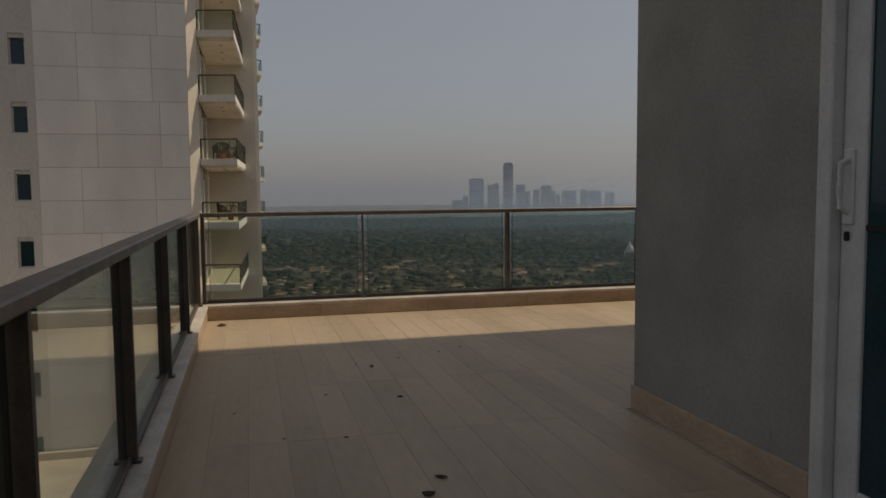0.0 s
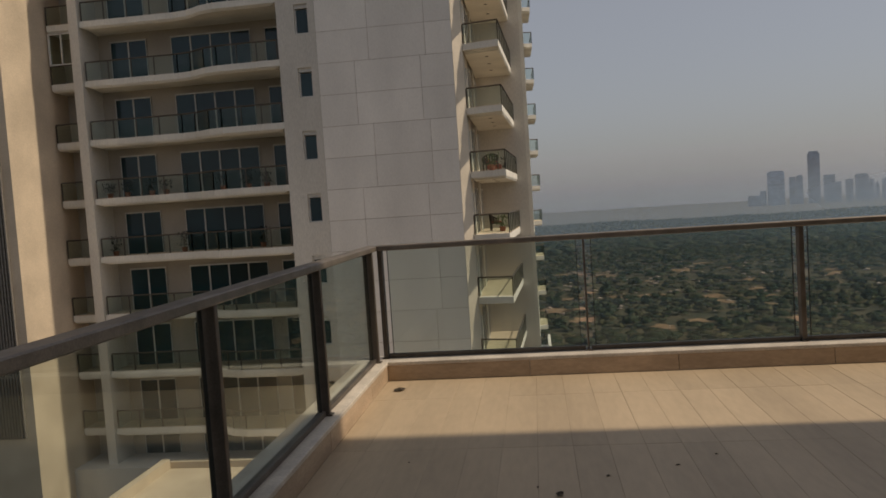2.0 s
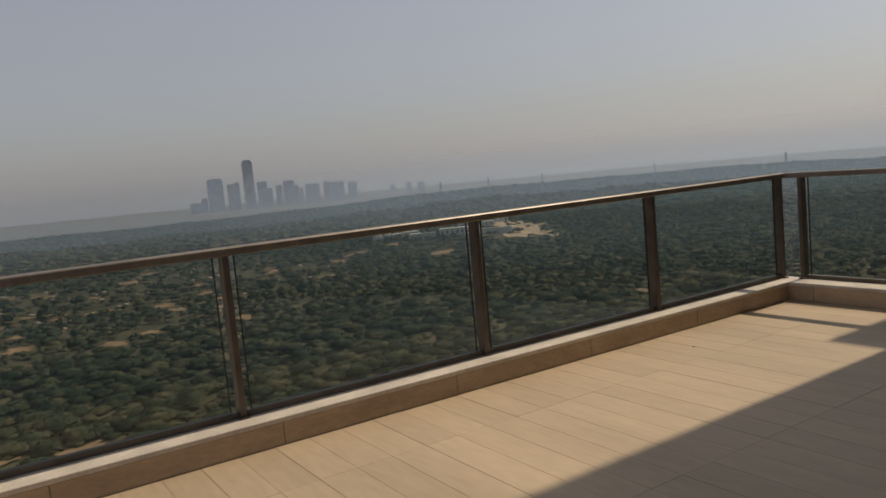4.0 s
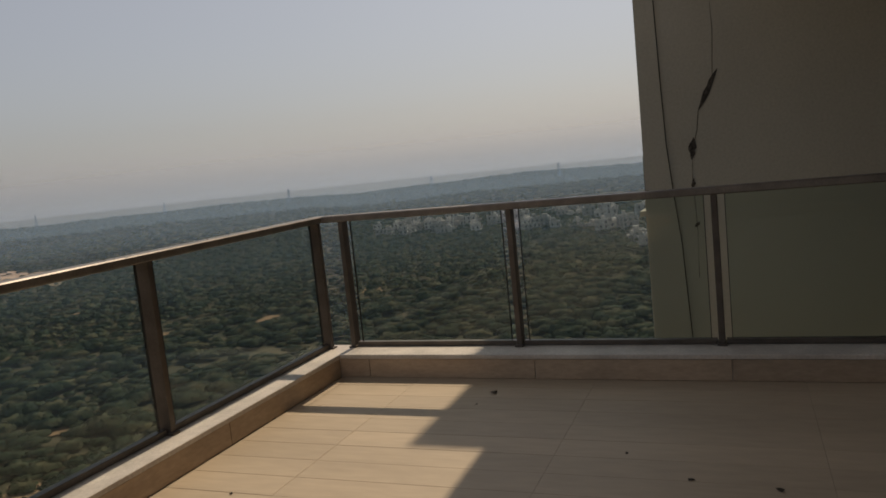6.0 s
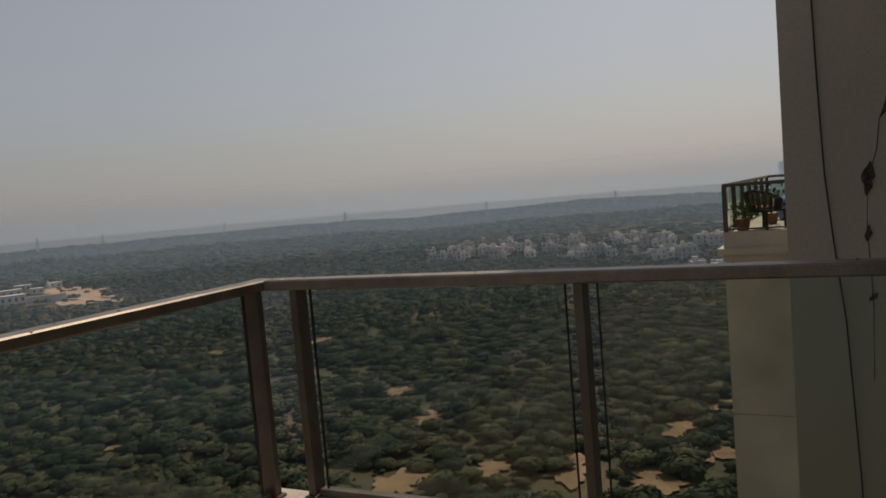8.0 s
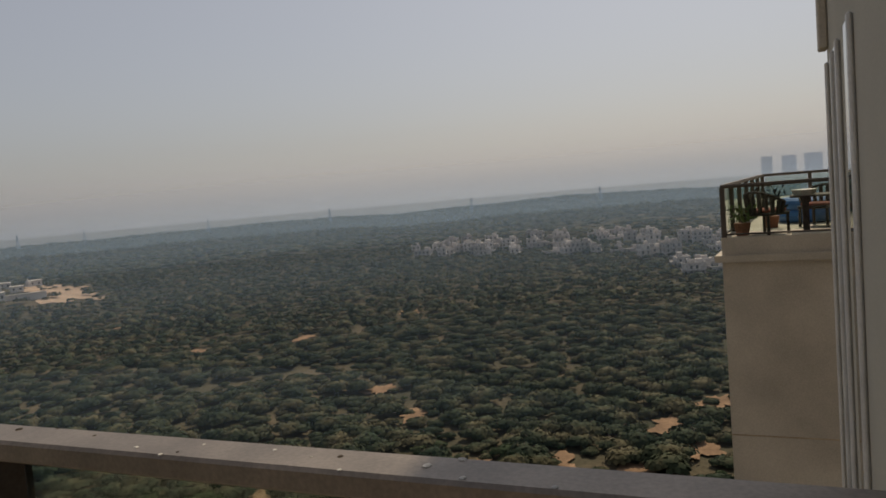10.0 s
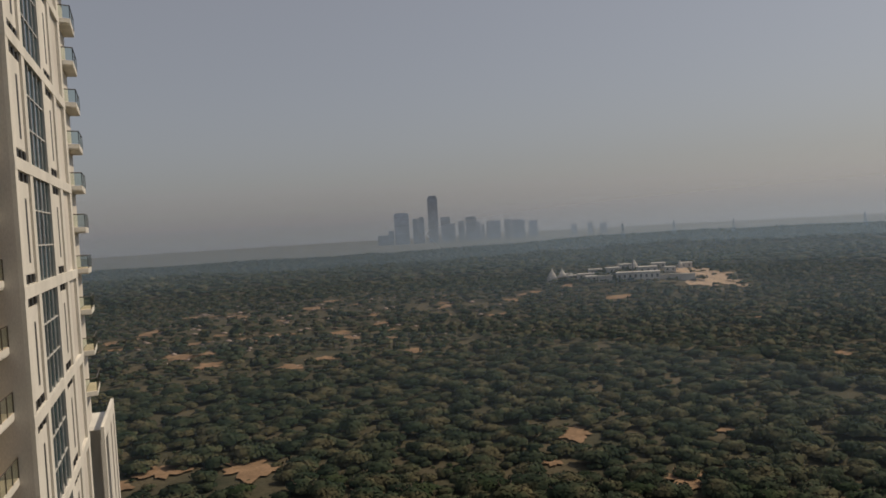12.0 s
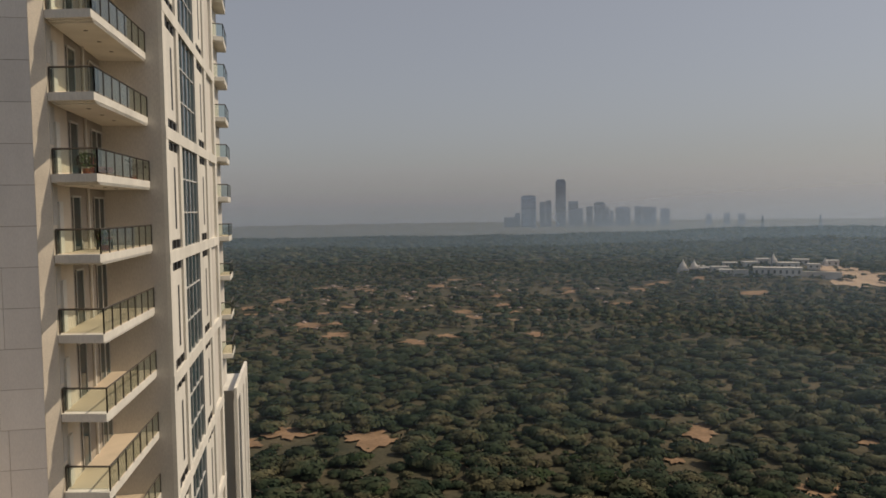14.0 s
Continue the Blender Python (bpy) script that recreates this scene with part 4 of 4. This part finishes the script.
def scatter(r0, r1, step):
    """Jittered positions over the quarter that opens before the terrace."""
    n = int(2 * r1 / step)
    u, v = np.meshgrid(np.arange(-n // 8, n), np.arange(-n // 8, n))
    x = (u.ravel() + rs.uniform(-0.48, 0.48, u.size)) * step * 0.5 * 2 * 0.5 + VX
    y = (v.ravel() + rs.uniform(-0.48, 0.48, v.size)) * step * 0.5 * 2 * 0.5 + VY
    d, az = np.hypot(x - VX, y - VY), np.degrees(np.arctan2(x - VX, y - VY))
    keep = (d > r0) & (d <= r1) & (az > -24) & (az < 100)
    x, y = x[keep], y[keep]
    ok = open_ground(x, y)
    return x[ok], y[ok]


def plant(name, label, shapes, x, y, lo, hi, material):
    """Joins many crowns into one mesh."""
    allv, allf, alln, base = [], [], [], 0
    pick = rs.randint(0, len(shapes), len(x))
    size = lo + (hi - lo) * rs.rand(len(x)) ** 1.6
    turn = rs.uniform(0, 6.28, len(x))
    z = land(x, y)
    for k, (v, f, w) in enumerate(shapes):
        sel = np.where(pick == k)[0]
        if not len(sel):
            continue
        c, s = np.cos(turn[sel])[:, None], np.sin(turn[sel])[:, None]
        r = size[sel][:, None]
        hgt = r * rs.uniform(0.75, 1.15, (len(sel), 1))
        px = x[sel][:, None] + r * (v[:, 0] * c - v[:, 1] * s)
        py = y[sel][:, None] + r * (v[:, 0] * s + v[:, 1] * c)
        pz = z[sel][:, None] + hgt * v[:, 2]
        allv.append(np.stack([px, py, pz], -1).reshape(-1, 3))
        allf.append((f[None] + (np.arange(len(sel)) * len(v))[:, None, None]).reshape(-1, 3) + base)
        alln.append(np.stack([w[:, 0] * c - w[:, 1] * s, w[:, 0] * s + w[:, 1] * c, np.broadcast_to(w[:, 2], px.shape)], -1).reshape(-1, 3))
        base += len(sel) * len(v)
    return tagged(new(name, raw_mesh(name, np.concatenate(allv), np.concatenate(allf), material, np.concatenate(alln))), label, "trees", kind="stuff")


rt = random.Random(3)
NEAR = [crown_shape(rt, 5, 116, 0.13, 6) for _ in range(8)]
MID = [crown_shape(rt, 2, 16, 0.24, 5) for _ in range(6)]
FAR = [crown_shape(rt, 1, 3, 0.30, 5) for _ in range(6)]
near_me = [raw_mesh("crown", v, f, LEAF, w) for v, f, w in NEAR]
dark_me = [raw_mesh("crown", v, f, LEAF_DARK, w) for v, f, w in NEAR[:3]]
trunk_me = [trunk_shape(rt) for _ in range(3)]

nx, ny = scatter(85, 330, 10.5)
order = np.argsort(np.abs(np.hypot(nx - VX, ny - VY) - 165))
single, rest = order[:290], order[290:]
for i in single:
    x, y = float(nx[i]), float(ny[i])
    dark = rt.random() < 0.12
    size = 1.9 + 3.7 * rt.random() ** 1.6
    tree = thing("acacia_tree", "dark green bushy tree standing in the scrub" if dark else "olive-green flat-topped acacia tree in the scrub", "tree", "scrub forest trees", (x, y, float(land(x, y)) - 0.1))
    tree.rotation_euler.z = rt.uniform(0, 6.28)
    tree.scale = (size, size, size * rt.uniform(0.75, 1.15))
    part("trunk", trunk_me[rt.randrange(3)], BARK, tree)
    part("crown", (dark_me if dark else near_me)[rt.randrange(3 if dark else 8)], LEAF, tree)
plant("near_scrub_forest", "dense olive-green acacia scrub forest", NEAR, nx[rest], ny[rest], 1.9, 5.6, LEAF)
mx_, my_ = scatter(330, 760, 11.4)
plant("scrub_forest", "olive-green scrub forest further off", MID, mx_, my_, 2.2, 5.6, LEAF)
fx, fy = scatter(760, 1980, 22.5)
plant("far_forest", "hazy dark scrub forest on the ridge", FAR, fx, fy, 4.5, 9.0, LEAF)
bx, by = scatter(85, 420, 15.0)
plant("low_bushes", "low dark bushes between the trees", MID, bx + 3, by - 2, 0.7, 1.6, LEAF_DARK)

# pinkish rock outcrops
rv, rf = [], []
for i in range(420):
    x, y = 60 + rs.normal(0, 110), 520 + rs.normal(0, 90)
    if y < 330:
        continue
    s = rs.uniform(0.8, 3.0)
    v = OCT_V * np.array([s, s * 0.8, s * 0.35]) * rs.uniform(0.6, 1.3, (6, 1)) + np.array([x, y, float(land(x, y)) + 0.3])
    rf.append(OCT_F + 6 * len(rv))
    rv.append(v)
tagged(new("rock_outcrops", raw_mesh("rock_outcrops", np.concatenate(rv), np.concatenate(rf), ROCK)), "scattered pinkish rocks on the bare slope", "rocks", kind="stuff")

# ---- temple compound on the knoll ----
def ground_at(x, y):
    return float(land(np.float64(x), np.float64(y)))


def polar(az, d):
    return VX + d * math.sin(radians(az)), VY + d * math.cos(radians(az))


def bare_patch(name, label, cx, cy, rx, ry, turn, material, lift, seed):
    """A wobbly patch of bare ground laid on the land."""
    rng = random.Random(seed)
    n, rings = 36, 5
    ph = [rng.uniform(0, 6.28) for _ in range(3)]
    bm2 = bmesh.new()
    grid = []
    for i in range(1, rings + 1):
        row2 = []
        for k in range(n):
            a = 2 * math.pi * k / n
            w = (1 + 0.26 * math.sin(2 * a + ph[0]) + 0.22 * math.sin(5 * a + ph[1]) + 0.16 * math.sin(11 * a + ph[2])) * i / rings
            u, v = rx * w * math.cos(a), ry * w * math.sin(a)
            x, y = cx + u * math.cos(turn) - v * math.sin(turn), cy + u * math.sin(turn) + v * math.cos(turn)
            row2.append(bm2.verts.new((x, y, ground_at(x, y) + lift)))
        grid.append(row2)
    mid = bm2.verts.new((cx, cy, ground_at(cx, cy) + lift))
    for k in range(n):
        bm2.faces.new((mid, grid[0][k], grid[0][(k + 1) % n]))
        for a, b in zip(grid, grid[1:]):
            bm2.faces.new((a[k], b[k], b[(k + 1) % n], a[(k + 1) % n]))
    tagged(part(name, bm2, material), label, "ground", kind="structure")


x, y = polar(38.7, 600)
bare_patch("temple_yard", "bare pale sandy yard beside the temple", x, y, 27, 44, radians(-38), YARD, 0.6, 5)
for i, (cx, cy, r) in enumerate(CLEAR):
    bare_patch("bare_patch", "patch of bare reddish earth among the trees", cx, cy, r * 1.0, r * 0.75, math.atan2(cy - VY, cx - VX), BARE, 0.5, i)
for i, (cx, cy, rx, ry) in enumerate(SLOPE):
    bare_patch("bare_patch", "small patch of bare pinkish earth on the slope", cx, cy, rx * 0.7, ry * 1.2, 0.1 * (i % 5 - 2), BARE, 0.3, 100 + i)


def low_hall(at, turn, length, depth, height, label, windows=True):
    h = thing("white_hall", label, "building", "temple compound", at)
    h.rotation_euler.z = radians(turn)
    part("wall", box((-length / 2, -depth / 2, -3), (length / 2, depth / 2, height)), WHITEWASH, h)
    part("parapet", box((-length / 2 - 0.3, -depth / 2 - 0.3, height), (length / 2 + 0.3, depth / 2 + 0.3, height + 0.7)), WHITEWASH, h)
    n = max(2, int(length / 3.6))
    for i in range(n if windows else 0):
        x = -length / 2 + (i + 0.5) * length / n
        part("opening", box((x - 0.7, -depth / 2 - 0.03, height * 0.25), (x + 0.7, -depth / 2 + 0.2, height * 0.75)), TOWN_DARK, h, "dark window opening")
    return h


def spire(at, size, label):
    s = thing("temple_spire", label, "temple", "temple compound", at)
    part("base", box((-size * 0.3, -size * 0.3, -3), (size * 0.3, size * 0.3, size * 0.45)), WHITEWASH, s)
    part("dome", tube([(0, 0, size * 0.45), (0, 0, size * 0.62), (0, 0, size * 0.8), (0, 0, size * 0.95), (0, 0, size * 1.15)], [size * 0.3, size * 0.27, size * 0.16, size * 0.06, size * 0.01], 10), WHITEWASH, s)


for az, d, L, W, H, tn in ((33.95, 562, 30, 8, 6.2, -30), (30.6, 566, 8, 7, 3.5, -30), (30.2, 580, 12, 6, 4.0, -18), (34.6, 590, 14, 8, 5, -20), (32.2, 600, 10, 7, 4.5, -10), (29.3, 585, 9, 6, 3.5, -12), (36.2, 600, 8, 6, 3.5, -30), (30.9, 612, 10, 7, 4.5, -25), (33.0, 622, 9, 8, 5.5, -15), (35.4, 630, 11, 7, 4.0, -35), (37.3, 640, 9, 7, 4.5, -30), (28.9, 612, 7, 6, 4, -10)):
    x, y = polar(az, d)
    low_hall((x, y, ground_at(x, y) + 0.8), tn, L, W, H * 0.72, "whitewashed low temple hall with dark openings")
for az, d, L, tn in ((31.6, 560, 10, -32), (36.7, 566, 24, -38)):
    x, y = polar(az, d)
    low_hall((x, y, ground_at(x, y) + 0.5), tn, L, 1.5, 3.2, "plain pale retaining wall below the temple yard", windows=False)
x, y = polar(33.6, 574)
mast = thing("flag_mast", "tall thin mast behind the temple hall", "mast", at=(x, y, ground_at(x, y)))
part("pole", tube([(0, 0, -1), (0, 0, 15), (0, 0, 19)], [0.35, 0.28, 0.12], 6), TOWN_DARK, mast)
for az, d, s in ((27.75, 585, 10), (28.5, 590, 9), (33.7, 600, 9), (36.9, 628, 6)):
    x, y = polar(az, d)
    spire((x, y, ground_at(x, y)), s, "white pointed temple spire above the trees")

# ---- the small town beyond the forest ----
def town_house(w, d, floors, rng):
    bm2 = bmesh.new()
    h = floors * 3.1
    add_box(bm2, (-w / 2, -d / 2, -4), (w / 2, d / 2, h))
    add_box(bm2, (-w / 2 - 0.25, -d / 2 - 0.25, h), (w / 2 + 0.25, -d / 2 + 0.05, h + 0.9))
    add_box(bm2, (-w / 2 - 0.25, -d / 2 + 0.06, h), (-w / 2 + 0.05, d / 2, h + 0.9))
    add_box(bm2, (w / 2 - 0.05, -d / 2 + 0.06, h), (w / 2 + 0.25, d / 2, h + 0.9))
    add_box(bm2, (w * 0.1, -d * 0.1, h), (w * 0.4, d * 0.3, h + 2.6))
    for f in range(1, floors):
        add_box(bm2, (-w / 2 - 0.5, -d / 2 - 0.9, f * 3.1), (w / 2 + 0.1, -d / 2, f * 3.1 + 0.25))
        add_box(bm2, (-w / 2 - 0.6, -d / 2, f * 3.1), (-w / 2, d / 2, f * 3.1 + 0.25))
    for f in range(floors):
        n = max(2, int(w / 3))
        for i in range(n):
            if rng.random() < 0.85:
                x = -w / 2 + (i + 0.5) * w / n
                add_box(bm2, (x - 0.65, -d / 2 - 0.03, f * 3.1 + 0.6), (x + 0.65, -d / 2 + 0.1, f * 3.1 + 2.5), index=1)
        n = max(2, int(d / 3.5))
        for i in range(n):
            y = -d / 2 + (i + 0.5) * d / n
            add_box(bm2, (-w / 2 - 0.03, y - 0.6, f * 3.1 + 0.7), (-w / 2 + 0.1, y + 0.6, f * 3.1 + 2.4), index=1)
    return mesh_of("town_house", bm2, [TOWN_WALL, TOWN_DARK])


rh = random.Random(11)
house_me = [town_house(rh.uniform(7, 14), rh.uniform(7, 11), rh.choice((1, 2, 2, 2, 3)), rh) for _ in range(12)]
placed = 0
while placed < 125:
    az = rh.uniform(63, 92)
    near = float(np.interp(az, [63, 69, 78, 82, 84, 92], [680, 590, 560, 500, 430, 410]))
    d = rh.uniform(near, near + float(np.interp(az, [63, 66, 72, 92], [50, 110, 170, 230])))
    x, y = polar(az, d)
    ob = part("town_house", house_me[rh.randrange(12)], TOWN_WALL)
    ob.location = (x, y, ground_at(x, y))
    ob.rotation_euler.z = radians(rh.choice((-70, -60, -80, 20)) + rh.uniform(-8, 8))
    tagged(ob, "pale flat-roofed town house with dark windows", "house", "town houses")
    placed += 1

# ---- pylons on the ridge, skyline, haze ----
def pylon_mesh(h):
    bm2 = bmesh.new()
    legs = [(sx, sy) for sx in (-1, 1) for sy in (-1, 1)]
    t_all = []
    for sx, sy in legs:
        t_all.append(tube([(sx * 3.2, sy * 3.2, -3), (sx * 0.5, sy * 0.5, h)], 0.35, 4))
    for i in range(6):
        z0, z1 = h * i / 6, h * (i + 1) / 6
        w0, w1 = 3.2 - 2.7 * i / 6, 3.2 - 2.7 * (i + 1) / 6
        for s in (-1, 1):
            t_all.append(tube([(-w0, s * w0, z0), (w1, s * w1, z1)], 0.22, 3))
            t_all.append(tube([(s * w0, -w0, z0), (s * w1, w1, z1)], 0.22, 3))
    for z in (0.72, 0.84, 0.95):
        t_all.append(tube([(-6, 0, h * z), (6, 0, h * z)], 0.35, 4))
    for t in t_all:
        me = bpy.data.meshes.new("bar")
        t.to_mesh(me)
        t.free()
        bm2.from_mesh(me)
        bpy.data.meshes.remove(me)
    return mesh_of("pylon", bm2, HAZED_BLUE)


py = pylon_mesh(30)
for az in (33.0, 36.6, 40.6, 48.7, 57.4, 68.0, 77.5):
    x, y = polar(az, 1560)
    ob = part("power_pylon", py, HAZED_BLUE)
    ob.location = (x, y, ground_at(x, y))
    ob.rotation_euler.z = radians(az)
    tagged(ob, "lattice power pylon on the wooded ridge, coloured haze blue", "pylon", "ridge pylons")


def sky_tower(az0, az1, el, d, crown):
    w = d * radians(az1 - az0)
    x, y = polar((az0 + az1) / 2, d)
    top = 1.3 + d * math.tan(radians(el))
    tw = thing("high_rise", "distant high-rise tower on the skyline, coloured haze blue", "building", "city skyline", (x, y, -95))
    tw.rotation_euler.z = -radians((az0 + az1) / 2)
    part("shaft", box((-w / 2, -w * 0.4, 0), (w / 2, w * 0.4, (top + 95) * crown)), HAZED_BLUE, tw)
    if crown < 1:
        part("crown", box((-w * 0.38, -w * 0.3, (top + 95) * crown), (w * 0.38, w * 0.3, top + 95)), HAZED_BLUE, tw)
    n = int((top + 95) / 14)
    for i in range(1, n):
        part("floor_band", box((-w / 2 - 1, -w * 0.4 - 1.0, i * 14.0), (w / 2 + 1, -w * 0.4, i * 14.0 + 4)), HAZED_BLUE, tw)


# skyline towers, their haze tint painted into the material
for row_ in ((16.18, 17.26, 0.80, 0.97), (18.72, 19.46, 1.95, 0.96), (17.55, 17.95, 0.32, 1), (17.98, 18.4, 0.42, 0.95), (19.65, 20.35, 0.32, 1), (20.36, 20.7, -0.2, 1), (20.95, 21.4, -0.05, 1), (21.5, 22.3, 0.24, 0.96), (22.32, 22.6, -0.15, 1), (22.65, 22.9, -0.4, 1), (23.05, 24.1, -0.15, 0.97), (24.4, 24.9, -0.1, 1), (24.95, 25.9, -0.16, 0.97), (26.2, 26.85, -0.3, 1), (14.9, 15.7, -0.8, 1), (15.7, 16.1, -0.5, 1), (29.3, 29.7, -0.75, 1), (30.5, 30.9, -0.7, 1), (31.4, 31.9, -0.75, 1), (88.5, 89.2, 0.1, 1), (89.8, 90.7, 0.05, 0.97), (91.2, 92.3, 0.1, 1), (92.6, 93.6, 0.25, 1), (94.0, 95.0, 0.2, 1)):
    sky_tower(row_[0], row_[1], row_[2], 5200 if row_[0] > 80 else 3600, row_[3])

# aerial haze as added see-through sheets, its blue put into their colours
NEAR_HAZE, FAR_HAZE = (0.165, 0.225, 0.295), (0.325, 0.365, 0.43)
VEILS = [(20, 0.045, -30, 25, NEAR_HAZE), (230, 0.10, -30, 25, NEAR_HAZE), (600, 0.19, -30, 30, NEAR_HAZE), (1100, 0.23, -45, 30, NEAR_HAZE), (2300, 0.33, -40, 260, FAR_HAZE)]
for r, amount, low, top, haze_tint in VEILS:
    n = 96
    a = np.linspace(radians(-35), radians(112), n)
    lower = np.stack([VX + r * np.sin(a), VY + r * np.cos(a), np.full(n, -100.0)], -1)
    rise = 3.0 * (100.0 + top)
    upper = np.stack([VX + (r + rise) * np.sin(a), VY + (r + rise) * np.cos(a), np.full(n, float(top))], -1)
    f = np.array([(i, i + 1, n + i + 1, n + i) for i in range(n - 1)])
    veil = new("haze_veil", raw_mesh("haze_veil", np.concatenate([lower, upper]), f, haze_mat("haze_sheet", amount, low, top, haze_tint, max(r, 150))))
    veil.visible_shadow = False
    tagged(veil, "translucent tinted sheet standing in for haze over the land", "haze", kind="structure")

# ---- terrace paving, piece by piece ----
PW, PL, JOINT = 0.187, 1.08, 0.0017
plank = {}


def paving(x0, x1, y0, y1):
    key = (round(x1 - x0, 3), round(y1 - y0, 3))
    if key not in plank:
        plank[key] = mesh_of("plank_tile", box((0, 0, -0.012), (x1 - x0, y1 - y0, 0.0), 0.0008), TILE)
    ob = part("plank_tile", plank[key], TILE, floor)
    ob.location = (x0, y0, rngl.uniform(-0.0006, 0.0004))


ncol = int((X1 - X0) / PW) + 1
for i in range(ncol):
    xa, xb = X0 + i * PW, min(X0 + (i + 1) * PW, X1)
    if xb - xa < 0.03:
        continue
    y = Y1 - 0.565
    edges = [Y1]
    while y > -4.2:
        edges.append(y)
        y -= PL
    edges.append(-4.2)
    for yb, ya in zip(edges, edges[1:]):
        lo = ya
        if xb > XW + 0.02:
            if yb <= YH + 0.02:
                continue
            lo = max(ya, YH + 0.015)
        hi_x = xb
        if yb - lo > 0.02:
            paving(xa + JOINT / 2, hi_x - JOINT / 2, lo + JOINT / 2, yb - JOINT / 2)

# kerb facing slabs
for core, bar, length, first_cut in ((KERB_FAR, far_bar, X1 - X0, 0.0), (KERB_LEFT, left_bar, Y1 + 4.2, 0.6), (KERB_RIGHT, right_bar, Y1 - YH, 0.3)):
    u, cuts = first_cut if first_cut else 0.0, [0.0]
    u = 1.08 if not first_cut else first_cut
    while u < length - 0.1:
        cuts.append(u)
        u += 1.08
    cuts.append(length)
    for u0, u1 in zip(cuts, cuts[1:]):
        part("facing_slab", bar(u0 + 0.002, u1 - 0.002, -0.013, 0.0, 0.001, KERB - 0.03, 0.001), CURB_FACE, core)
